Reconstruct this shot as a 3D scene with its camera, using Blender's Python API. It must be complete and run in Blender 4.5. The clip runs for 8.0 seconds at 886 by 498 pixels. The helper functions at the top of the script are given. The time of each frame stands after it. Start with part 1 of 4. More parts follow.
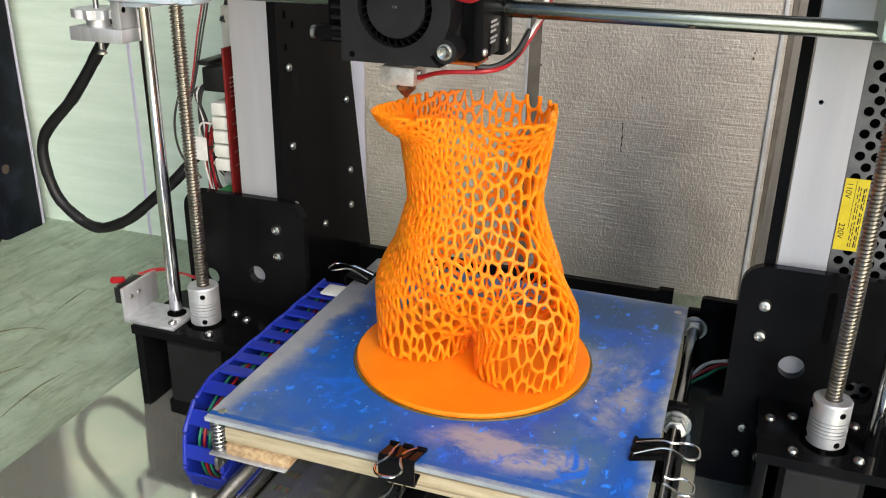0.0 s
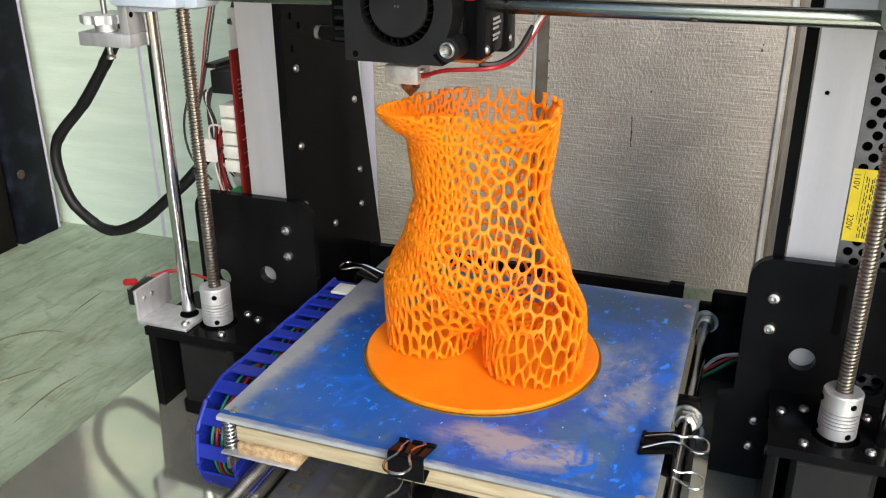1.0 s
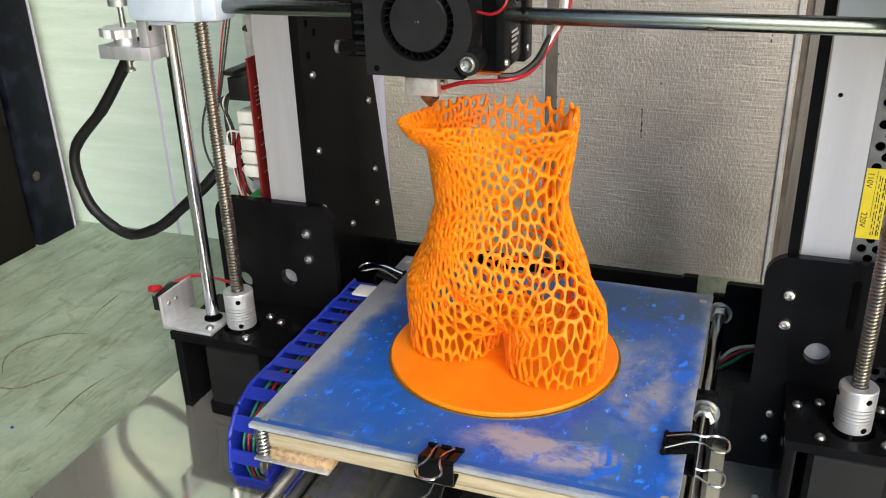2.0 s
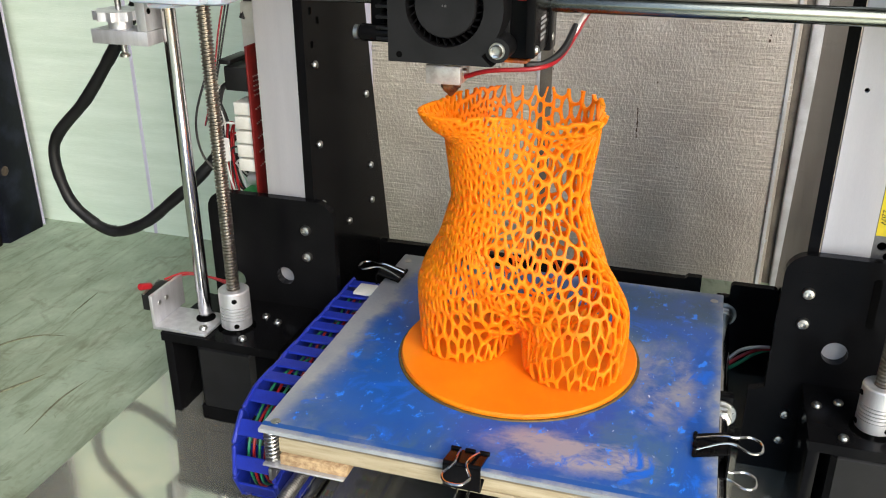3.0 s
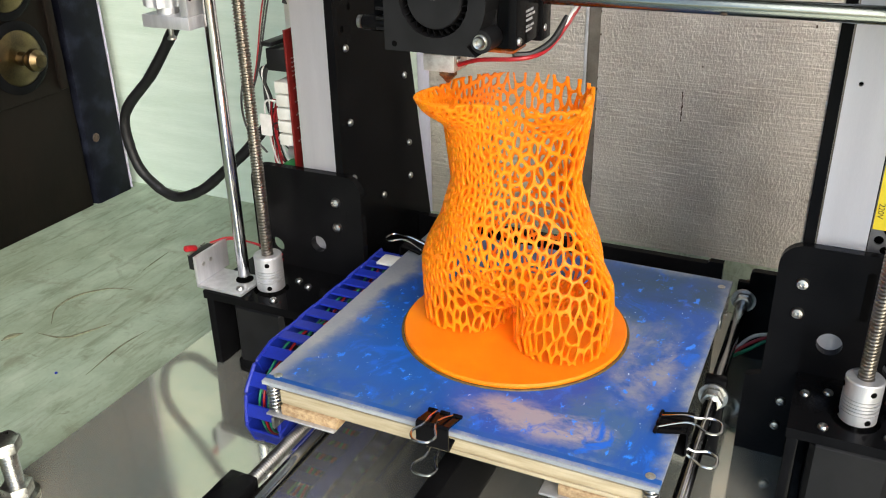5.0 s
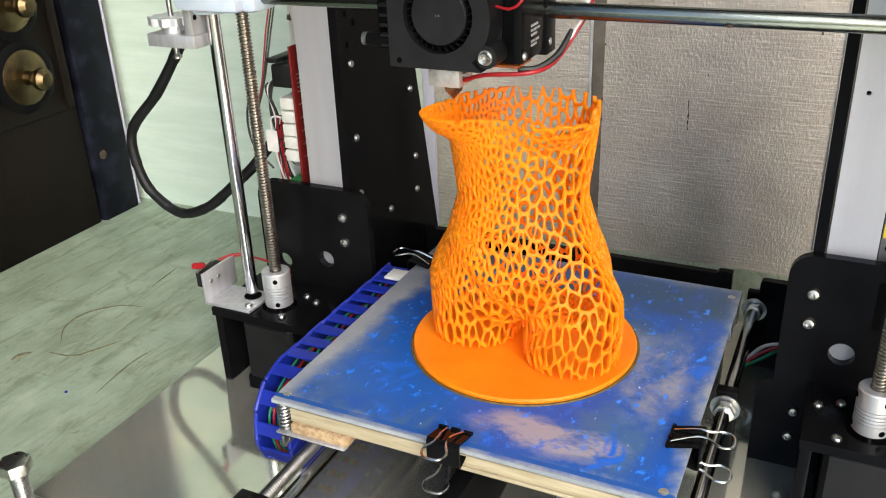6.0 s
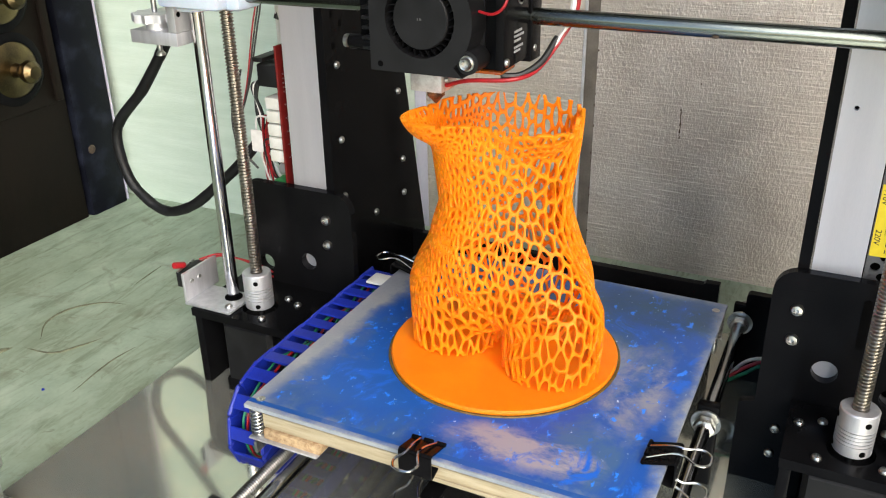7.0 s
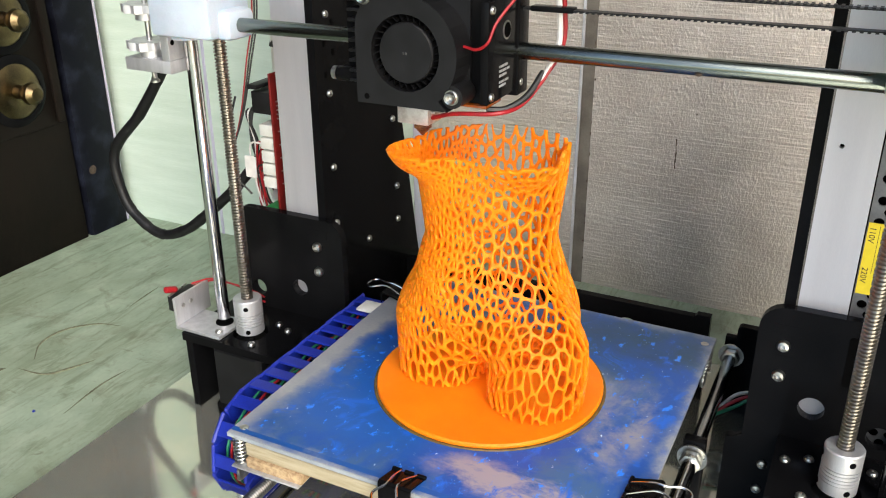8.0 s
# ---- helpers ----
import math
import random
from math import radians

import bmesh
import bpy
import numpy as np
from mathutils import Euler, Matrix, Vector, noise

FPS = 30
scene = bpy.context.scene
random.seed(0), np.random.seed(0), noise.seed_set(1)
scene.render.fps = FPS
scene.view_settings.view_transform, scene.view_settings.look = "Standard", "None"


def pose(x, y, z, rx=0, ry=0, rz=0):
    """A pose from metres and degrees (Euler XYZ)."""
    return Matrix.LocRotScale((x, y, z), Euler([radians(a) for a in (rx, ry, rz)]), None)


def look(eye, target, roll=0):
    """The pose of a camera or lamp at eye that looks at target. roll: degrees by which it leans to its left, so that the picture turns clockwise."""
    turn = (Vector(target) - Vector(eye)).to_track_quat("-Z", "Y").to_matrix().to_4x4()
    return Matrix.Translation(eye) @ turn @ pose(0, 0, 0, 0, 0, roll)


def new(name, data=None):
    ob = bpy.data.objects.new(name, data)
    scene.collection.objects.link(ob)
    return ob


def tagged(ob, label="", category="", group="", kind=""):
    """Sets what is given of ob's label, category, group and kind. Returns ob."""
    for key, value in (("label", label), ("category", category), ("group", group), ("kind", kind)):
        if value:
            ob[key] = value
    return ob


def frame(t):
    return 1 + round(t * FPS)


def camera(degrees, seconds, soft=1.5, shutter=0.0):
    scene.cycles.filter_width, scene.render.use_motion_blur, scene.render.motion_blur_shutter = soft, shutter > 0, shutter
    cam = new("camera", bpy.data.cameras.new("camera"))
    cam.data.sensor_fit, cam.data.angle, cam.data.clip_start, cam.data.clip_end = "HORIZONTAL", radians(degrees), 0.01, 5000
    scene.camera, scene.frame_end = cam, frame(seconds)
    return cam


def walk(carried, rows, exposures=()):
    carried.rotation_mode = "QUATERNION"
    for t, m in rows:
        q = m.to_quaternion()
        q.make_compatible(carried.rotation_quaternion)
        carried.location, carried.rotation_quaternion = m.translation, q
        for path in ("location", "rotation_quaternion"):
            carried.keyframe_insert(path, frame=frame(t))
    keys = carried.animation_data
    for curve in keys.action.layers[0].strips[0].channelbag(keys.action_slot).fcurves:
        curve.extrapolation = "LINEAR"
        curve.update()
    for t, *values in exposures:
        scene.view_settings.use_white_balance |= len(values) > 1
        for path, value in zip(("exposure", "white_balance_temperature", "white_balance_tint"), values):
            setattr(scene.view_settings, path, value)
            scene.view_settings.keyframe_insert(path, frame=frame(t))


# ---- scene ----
cam = camera(53.84, 8.0, soft=1.1)
ROWS = [
    (0, 0.1229, -0.4672, 0.3296, 67.46, -0.94, 19.57),
    (0.5, 0.1171, -0.4674, 0.3280, 67.51, -0.55, 19.89),
    (1, 0.1284, -0.4673, 0.3301, 67.32, 0.31, 20.25),
    (1.5, 0.1421, -0.4725, 0.3421, 66.41, 1.28, 21.25),
    (1.7, 0.1390, -0.4749, 0.3512, 65.91, 1.51, 21.13),
    (2.8, 0.0643, -0.4634, 0.3391, 65.36, 0.54, 15.94),
    (3, 0.0829, -0.4700, 0.3376, 66.04, -0.00, 17.20),
    (3.5, 0.1305, -0.4591, 0.3348, 65.08, 0.33, 23.72),
    (4, 0.1435, -0.4660, 0.3373, 63.61, 0.45, 25.81),
    (4.5, 0.1468, -0.4699, 0.3514, 63.42, 0.37, 25.21),
    (4.7, 0.1497, -0.4730, 0.3515, 63.72, 0.58, 25.12),
    (5.8, 0.1539, -0.4721, 0.3557, 64.83, 2.04, 24.92),
    (6, 0.1508, -0.4705, 0.3557, 64.75, 2.00, 25.10),
    (6.5, 0.1505, -0.4637, 0.3529, 64.53, 1.30, 25.55),
    (7, 0.1573, -0.4584, 0.3561, 64.73, 0.78, 25.66),
    (7.5, 0.1638, -0.4532, 0.3591, 64.97, 0.37, 26.32),
    (8, 0.1679, -0.4509, 0.3627, 65.93, 0.31, 26.55),
]
walk(cam, [(t, pose(x, y, z, a, b, c)) for t, x, y, z, a, b, c in ROWS], [(0.0, 1.12, 6480, 10), (2.8, 1.15, 6480, 10), (8.0, 1.30, 6480, 10)])

# ---------------------------------------------------------------- light
world = bpy.data.worlds.new("sky")
scene.world = world
world.use_nodes = True
wn = world.node_tree.nodes
sky = wn.new("ShaderNodeTexSky")
sky.sky_type, sky.sun_disc = "NISHITA", False
sky.sun_elevation, sky.sun_rotation = radians(32), radians(126)
world.node_tree.links.new(sky.outputs[0], wn["Background"].inputs[0])
wn["Background"].inputs[1].default_value = 0.13
sun = new("sun", bpy.data.lights.new("sun", "SUN"))
sun.data.energy, sun.data.angle, sun.data.color = 2.7, radians(66), (1.0, 0.93, 0.82)
sun.matrix_world = look((1.70, -1.25, 1.35), (0, 0, 0.1))


# ---------------------------------------------------------------- materials
def mat(name, a, b=None, rough=0.5, metal=0.0, scale=60.0, bump=0.0, fine=900.0, stretch=(1, 1, 1), lo=0.35, hi=0.65, rvar=0.1, **extra):
    """Two colours mixed by coarse and fine noise, with uneven gloss and fine relief."""
    m = bpy.data.materials.new(name)
    m.use_nodes = True
    n, l = m.node_tree.nodes, m.node_tree.links
    p = n["Principled BSDF"]
    b = b or tuple(c * 0.75 for c in a)
    co = n.new("ShaderNodeTexCoord")
    mp = n.new("ShaderNodeMapping")
    mp.inputs["Scale"].default_value = stretch
    l.new(co.outputs["Object"], mp.inputs[0])
    n1, n2 = n.new("ShaderNodeTexNoise"), n.new("ShaderNodeTexNoise")
    for t, s, d in ((n1, scale, 6), (n2, fine, 3)):
        t.inputs["Scale"].default_value, t.inputs["Detail"].default_value = s, d
        l.new(mp.outputs[0], t.inputs["Vector"])
    add = n.new("ShaderNodeMath")
    add.operation = "MULTIPLY_ADD"
    l.new(n2.outputs[0], add.inputs[0])
    add.inputs[1].default_value = 0.3
    l.new(n1.outputs[0], add.inputs[2])
    rr = n.new("ShaderNodeMapRange")
    rr.inputs[1].default_value, rr.inputs[2].default_value = lo + 0.15, hi + 0.15
    l.new(add.outputs[0], rr.inputs[0])
    mix = n.new("ShaderNodeMix")
    mix.data_type = "RGBA"
    l.new(rr.outputs[0], mix.inputs[0])
    mix.inputs[6].default_value, mix.inputs[7].default_value = (*a, 1), (*b, 1)
    l.new(mix.outputs[2], p.inputs["Base Color"])
    rm = n.new("ShaderNodeMapRange")
    rm.inputs[3].default_value, rm.inputs[4].default_value = max(0.02, rough - rvar), min(1, rough + rvar)
    l.new(add.outputs[0], rm.inputs[0])
    l.new(rm.outputs[0], p.inputs["Roughness"])
    p.inputs["Metallic"].default_value = metal
    if bump:
        bm_ = n.new("ShaderNodeBump")
        bm_.inputs["Strength"].default_value, bm_.inputs["Distance"].default_value = bump, 0.0006
        l.new(add.outputs[0], bm_.inputs["Height"])
        l.new(bm_.outputs[0], p.inputs["Normal"])
    for k, v in extra.items():
        p.inputs[k.replace("_", " ")].default_value = v
    return m


ORANGE = mat("orange_plastic", (1.0, 0.262, 0.004), (0.98, 0.230, 0.003), rough=0.5, scale=40, fine=1500, bump=0.2, stretch=(1, 1, 5), Specular_IOR_Level=0.28, Subsurface_Weight=0.45, Subsurface_Scale=0.004, Subsurface_Radius=(1.0, 0.4, 0.1))
BLACK = mat("black_acrylic", (0.004, 0.004, 0.0045), (0.007, 0.007, 0.0075), rough=0.14, scale=25, rvar=0.08, Specular_IOR_Level=0.05)
BLACK_MATT = mat("black_plastic", (0.006, 0.006, 0.0065), (0.010, 0.010, 0.011), rough=0.45, scale=80, bump=0.1, Specular_IOR_Level=0.3)
CHROME = mat("polished_steel", (0.62, 0.62, 0.63), (0.5, 0.5, 0.5), rough=0.14, metal=1, scale=50)
ZINC = mat("zinc_steel", (0.6, 0.6, 0.58), (0.42, 0.41, 0.38), rough=0.28, metal=1, scale=300)
THREAD = mat("threaded_steel", (0.36, 0.33, 0.29), (0.26, 0.23, 0.20), rough=0.3, metal=1, scale=60)
ALU = mat("aluminium", (0.72, 0.72, 0.74), (0.6, 0.6, 0.62), rough=0.5, metal=0.85, scale=30, stretch=(6, 6, 0.6), fine=600, bump=0.05)
ALU_STRIP = mat("brushed_aluminium", (0.70, 0.68, 0.71), (0.54, 0.53, 0.57), rough=0.42, metal=0.72, scale=14, stretch=(5, 5, 0.4), bump=0.0, lo=0.2, hi=0.9)
BLUE = mat("blue_plastic", (0.009, 0.026, 0.33), (0.006, 0.016, 0.22), rough=0.35, scale=60, bump=0.05)
WHITE_PL = mat("milky_plastic", (0.52, 0.59, 0.68), (0.44, 0.51, 0.60), rough=0.4, scale=60, Subsurface_Weight=0.2, Subsurface_Scale=0.005)
WHITE_CON = mat("white_nylon", (0.7, 0.7, 0.66), (0.6, 0.6, 0.55), rough=0.5, scale=100)
PCB_RED = mat("red_circuit_board", (0.17, 0.012, 0.010), (0.12, 0.009, 0.008), rough=0.35, scale=150)
PCB_GREEN = mat("green_terminal", (0.02, 0.22, 0.06), (0.015, 0.16, 0.04), rough=0.4, scale=100)
RED = mat("red_insulation", (0.38, 0.012, 0.018), (0.28, 0.01, 0.014), rough=0.35, scale=150)
WHITE_W = mat("white_insulation", (0.75, 0.73, 0.7), (0.65, 0.63, 0.6), rough=0.4, scale=150)
GREEN_W = mat("green_insulation", (0.02, 0.25, 0.12), (0.015, 0.18, 0.09), rough=0.4, scale=150)
BLACK_W = mat("black_insulation", (0.012, 0.012, 0.013), (0.02, 0.02, 0.02), rough=0.4, scale=150)
PLY = mat("plywood_edge", (0.50, 0.43, 0.29), (0.38, 0.31, 0.19), rough=0.6, scale=40, stretch=(1, 1, 12), bump=0.2)
MDF = mat("chipboard", (0.5, 0.36, 0.2), (0.3, 0.19, 0.1), rough=0.8, scale=400, fine=1200, bump=0.8)
KAPTON = mat("amber_tape", (0.42, 0.10, 0.014), (0.22, 0.05, 0.008), rough=0.22, scale=150)
BRASS = mat("aged_brass", (0.21, 0.155, 0.075), (0.085, 0.062, 0.038), rough=0.28, metal=1, scale=45)
COPPER = mat("sooty_brass_nozzle", (0.32, 0.17, 0.08), (0.08, 0.05, 0.035), rough=0.4, metal=0.7, scale=200)
HEATER = mat("heater_block", (0.75, 0.74, 0.72), (0.55, 0.52, 0.5), rough=0.4, metal=0.6, scale=200)
YELLOW = mat("yellow_label", (0.75, 0.6, 0.03), (0.68, 0.53, 0.02), rough=0.4, scale=100)
INK = mat("black_ink", (0.015, 0.014, 0.012), rough=0.6)
GREYINK = mat("grey_print", (0.34, 0.34, 0.34), rough=0.6)
PSU = mat("perforated_steel", (0.22, 0.22, 0.23), (0.15, 0.15, 0.16), rough=0.4, metal=0.8, scale=100)
# near-black without gloss: paints the shade inside holes and openings
HOLE_SHADE = mat("hole_shade", (0.004, 0.004, 0.004), rough=0.8, Specular_IOR_Level=0.0)
DOOR = mat("dark_door_paint", (0.0035, 0.0028, 0.0025), (0.010, 0.0075, 0.006), rough=0.5, scale=12, fine=200, stretch=(1, 1, 0.4), bump=0.5, Specular_IOR_Level=0.09)
JAMB = mat("blue_black_paint", (0.0035, 0.004, 0.0075), (0.016, 0.019, 0.032), rough=0.45, scale=45, fine=900, lo=0.48, hi=0.74, bump=0.6, Specular_IOR_Level=0.12)
BRIM = mat("brown_edge", (0.16, 0.1, 0.02), (0.1, 0.06, 0.015), rough=0.6, scale=200)


def links(m):
    return m.node_tree.nodes, m.node_tree.links


def wall_paint():
    """Old off-white paint over horizontally sawn boards, with blisters."""
    m = mat("blistered_wall_paint", (0.62, 0.56, 0.49), (0.49, 0.44, 0.38), rough=0.36, scale=22, fine=240, rvar=0.15)
    n, l = links(m)
    co = n.new("ShaderNodeTexCoord")
    mp = n.new("ShaderNodeMapping")
    mp.inputs["Scale"].default_value = (34, 34, 480)
    l.new(co.outputs["Object"], mp.inputs[0])
    saw, blis = n.new("ShaderNodeTexNoise"), n.new("ShaderNodeTexNoise")
    saw.inputs["Scale"].default_value, saw.inputs["Detail"].default_value = 1.0, 3
    l.new(mp.outputs[0], saw.inputs["Vector"])
    mp2 = n.new("ShaderNodeMapping")
    mp2.inputs["Scale"].default_value = (1, 1, 0.55)
    l.new(co.outputs["Object"], mp2.inputs[0])
    blis.inputs["Scale"].default_value, blis.inputs["Detail"].default_value = 520, 7
    l.new(mp2.outputs[0], blis.inputs["Vector"])
    big = n.new("ShaderNodeTexNoise")
    big.inputs["Scale"].default_value = 9
    l.new(co.outputs["Object"], big.inputs["Vector"])
    rg = n.new("ShaderNodeMapRange")
    rg.inputs[1].default_value, rg.inputs[2].default_value, rg.inputs[3].default_value, rg.inputs[4].default_value = 0.34, 0.6, 0.2, 0.65
    l.new(big.outputs[0], rg.inputs[0])
    mx = n.new("ShaderNodeMix")
    l.new(rg.outputs[0], mx.inputs[0])
    l.new(saw.outputs[0], mx.inputs[2])
    l.new(blis.outputs[0], mx.inputs[3])
    b = n.new("ShaderNodeBump")
    b.inputs["Strength"].default_value, b.inputs["Distance"].default_value = 1.0, 0.0036
    l.new(mx.outputs[0], b.inputs["Height"])
    l.new(b.outputs[0], n["Principled BSDF"].inputs["Normal"])
    return m


# dim tone of the added side wall, keeps reflections in black panels dark
UNSEEN_DIM = mat("unseen_wall_dim", (0.2, 0.18, 0.16), (0.15, 0.135, 0.12), rough=0.8, scale=6)
WALL = wall_paint()
WALL_MINT = mat("mint_wall_paint", (0.63, 0.73, 0.63), (0.52, 0.63, 0.52), rough=0.5, scale=26, fine=420, stretch=(0.4, 1, 4), bump=1.0, lo=0.3, hi=0.72)
LILAC = mat("lilac_white", (0.60, 0.58, 0.70), (0.48, 0.46, 0.58), rough=0.4, scale=40, stretch=(1, 1, 0.2))
TRIM_W = mat("white_trim_paint", (0.66, 0.66, 0.68), (0.5, 0.5, 0.5), rough=0.5, scale=60, bump=0.4)
CRACK = mat("bare_brown_wood", (0.055, 0.035, 0.022), (0.12, 0.085, 0.06), rough=0.8, scale=300)
POST = mat("weathered_grey_board", (0.20, 0.185, 0.165), (0.14, 0.125, 0.11), rough=0.7, scale=30, fine=400, stretch=(4, 1, 0.5), bump=0.5)
# dark joint between boards, and the painted shadow of the trim groove
SEAM = mat("wall_seam_and_groove_shadow", (0.21, 0.185, 0.15), (0.13, 0.11, 0.09), rough=0.6, scale=50, bump=0.4)


def table_paint():
    """Worn pale green paint, mottled and smeared with brown dirt, scratched along the boards."""
    m = mat("worn_green_tabletop", (0.44, 0.53, 0.40), (0.34, 0.42, 0.31), rough=0.5, scale=40, fine=420, stretch=(1.0, 0.7, 1), bump=0.3, rvar=0.15, lo=0.3, hi=0.66)
    n, l = links(m)
    p = n["Principled BSDF"]
    c = p.inputs["Base Color"].links[0].from_socket
    co = n.new("ShaderNodeTexCoord")
    layers = (
        # scale, turn, noise low and high, strength, colour
        ((9, 5, 1), -28, 0.42, 0.66, 0.65, (0.25, 0.29, 0.19)),
        ((95, 16, 1), -36, 0.50, 0.66, 0.70, (0.17, 0.20, 0.12)),
        ((26, 34, 1), 12, 0.55, 0.70, 0.55, (0.17, 0.165, 0.10)),
        ((70, 90, 1), 0, 0.61, 0.70, 0.55, (0.14, 0.125, 0.075)),
        ((60, 24, 1), -35, 0.52, 0.70, 0.40, (0.56, 0.63, 0.51)),
    )
    for scale, turn, lo, hi, most, colour in layers:
        mp = n.new("ShaderNodeMapping")
        mp.inputs["Scale"].default_value, mp.inputs["Rotation"].default_value = scale, (0, 0, radians(turn))
        l.new(co.outputs["Object"], mp.inputs[0])
        t = n.new("ShaderNodeTexNoise")
        t.inputs["Scale"].default_value, t.inputs["Detail"].default_value, t.inputs["Roughness"].default_value, t.inputs["Distortion"].default_value = 1.0, 12, 0.68, 0.9
        l.new(mp.outputs[0], t.inputs["Vector"])
        r = n.new("ShaderNodeMapRange")
        r.inputs[1].default_value, r.inputs[2].default_value, r.inputs[4].default_value = lo, hi, most
        l.new(t.outputs[0], r.inputs[0])
        mx = n.new("ShaderNodeMix")
        mx.data_type = "RGBA"
        l.new(r.outputs[0], mx.inputs[0])
        l.new(c, mx.inputs[6])
        mx.inputs[7].default_value = (*colour, 1)
        c = mx.outputs[2]
    l.new(c, p.inputs["Base Color"])
    return m


TABLE = table_paint()
SHEET = mat("polished_metal_sheet", (0.68, 0.64, 0.53), (0.47, 0.51, 0.45), rough=0.065, metal=0.74, scale=14, fine=120, rvar=0.05, lo=0.3, hi=0.7)


def bed_paint():
    """Grey plate smeared with patches of dried blue, and small bright crusts."""
    m = mat("blue_smeared_plate", (0.36, 0.37, 0.38), (0.28, 0.30, 0.34), rough=0.3, scale=30, fine=500, rvar=0.12)
    n, l = links(m)
    p = n["Principled BSDF"]
    grey = p.inputs["Base Color"].links[0].from_socket
    co = n.new("ShaderNodeTexCoord")

    def noise_mask(scale, lo, hi, stretch=(1, 1, 1), detail=6, swirl=0.25):
        mp = n.new("ShaderNodeMapping")
        mp.inputs["Scale"].default_value = stretch
        l.new(co.outputs["Object"], mp.inputs[0])
        t = n.new("ShaderNodeTexNoise")
        t.inputs["Scale"].default_value, t.inputs["Detail"].default_value = scale, detail
        t.inputs["Distortion"].default_value, t.inputs["Roughness"].default_value = swirl, 0.68
        l.new(mp.outputs[0], t.inputs["Vector"])
        r = n.new("ShaderNodeMapRange")
        r.inputs[1].default_value, r.inputs[2].default_value = lo, hi
        l.new(t.outputs[0], r.inputs[0])
        return r.outputs[0]

    # the smear stays a finger's width inside the plate's rim
    sep = n.new("ShaderNodeSeparateXYZ")
    l.new(co.outputs["Object"], sep.inputs[0])
    edges = []
    for axis in (0, 1):
        a = n.new("ShaderNodeMath")
        a.operation = "ABSOLUTE"
        l.new(sep.outputs[axis], a.inputs[0])
        edges.append(a.outputs[0])
    mx = n.new("ShaderNodeMath")
    mx.operation = "MAXIMUM"
    l.new(edges[0], mx.inputs[0])
    l.new(edges[1], mx.inputs[1])
    ragged = n.new("ShaderNodeTexNoise")
    ragged.inputs["Scale"].default_value, ragged.inputs["Detail"].default_value, ragged.inputs["Roughness"].default_value = 28, 10, 0.7
    l.new(co.outputs["Object"], ragged.inputs["Vector"])
    push = n.new("ShaderNodeMath")
    push.operation = "MULTIPLY_ADD"
    l.new(ragged.outputs[0], push.inputs[0])
    push.inputs[1].default_value = 0.030
    l.new(mx.outputs[0], push.inputs[2])
    rim = n.new("ShaderNodeMapRange")
    rim.inputs[1].default_value, rim.inputs[2].default_value = 0.1240, 0.1145
    l.new(push.outputs[0], rim.inputs[0])

    def times(a, b):
        t = n.new("ShaderNodeMath")
        t.operation = "MULTIPLY"
        l.new(a, t.inputs[0])
        l.new(b, t.inputs[1])
        return t.outputs[0]

    def over(under, colour, mask):
        k = n.new("ShaderNodeMix")
        k.data_type = "RGBA"
        l.new(mask, k.inputs[0])
        l.new(under, k.inputs[6])
        k.inputs[7].default_value = (*colour, 1)
        return k.outputs[2]

    # a broader bare margin along one side, wider towards the back
    slope, side_, bare = n.new("ShaderNodeMath"), n.new("ShaderNodeMath"), n.new("ShaderNodeMapRange")
    slope.operation = side_.operation = "MULTIPLY_ADD"
    l.new(sep.outputs[1], slope.inputs[0])
    slope.inputs[1].default_value = -0.07
    l.new(sep.outputs[0], slope.inputs[2])
    l.new(ragged.outputs[0], side_.inputs[0])
    side_.inputs[1].default_value = 0.035
    l.new(slope.outputs[0], side_.inputs[2])
    bare.inputs[1].default_value, bare.inputs[2].default_value = -0.080, -0.066
    l.new(side_.outputs[0], bare.inputs[0])
    inside = times(rim.outputs[0], bare.outputs[0])

    def patch(x, y, rx, ry, wobble):
        """A soft oval with a ragged rim, 1 inside and 0 outside."""
        mp = n.new("ShaderNodeMapping")
        mp.vector_type = "TEXTURE"
        mp.inputs["Location"].default_value, mp.inputs["Scale"].default_value = (x, y, 0), (rx, ry, 1)
        l.new(co.outputs["Object"], mp.inputs[0])
        ln = n.new("ShaderNodeVectorMath")
        ln.operation = "LENGTH"
        l.new(mp.outputs[0], ln.inputs[0])
        t = n.new("ShaderNodeTexNoise")
        t.inputs["Scale"].default_value, t.inputs["Detail"].default_value, t.inputs["Roughness"].default_value = 45, 10, 0.7
        l.new(co.outputs["Object"], t.inputs["Vector"])
        k = n.new("ShaderNodeMath")
        k.operation = "MULTIPLY_ADD"
        l.new(t.outputs[0], k.inputs[0])
        k.inputs[1].default_value = wobble
        l.new(ln.outputs["Value"], k.inputs[2])
        r = n.new("ShaderNodeMapRange")
        r.inputs[1].default_value, r.inputs[2].default_value = 1.0 + 0.6 * wobble, 0.75 + 0.4 * wobble
        l.new(k.outputs[0], r.inputs[0])
        return r.outputs[0]

    # thin dull film, then thick smears, worn bare in front, and bright crumbs
    c = over(grey, (0.046, 0.115, 0.26), times(noise_mask(9, 0.27, 0.48, (1, 0.7, 1), 12), inside))
    c = over(c, (0.025, 0.080, 0.17), times(patch(0.050, 0.070, 0.070, 0.040, 0.9), inside))
    c = over(c, (0.010, 0.080, 0.36), times(noise_mask(15, 0.41, 0.52, (1, 0.75, 1), 14, 0.6), inside))
    c = over(c, (0.010, 0.095, 0.40), times(times(patch(-0.045, -0.050, 0.062, 0.042, 0.8), noise_mask(40, 0.30, 0.46)), inside))
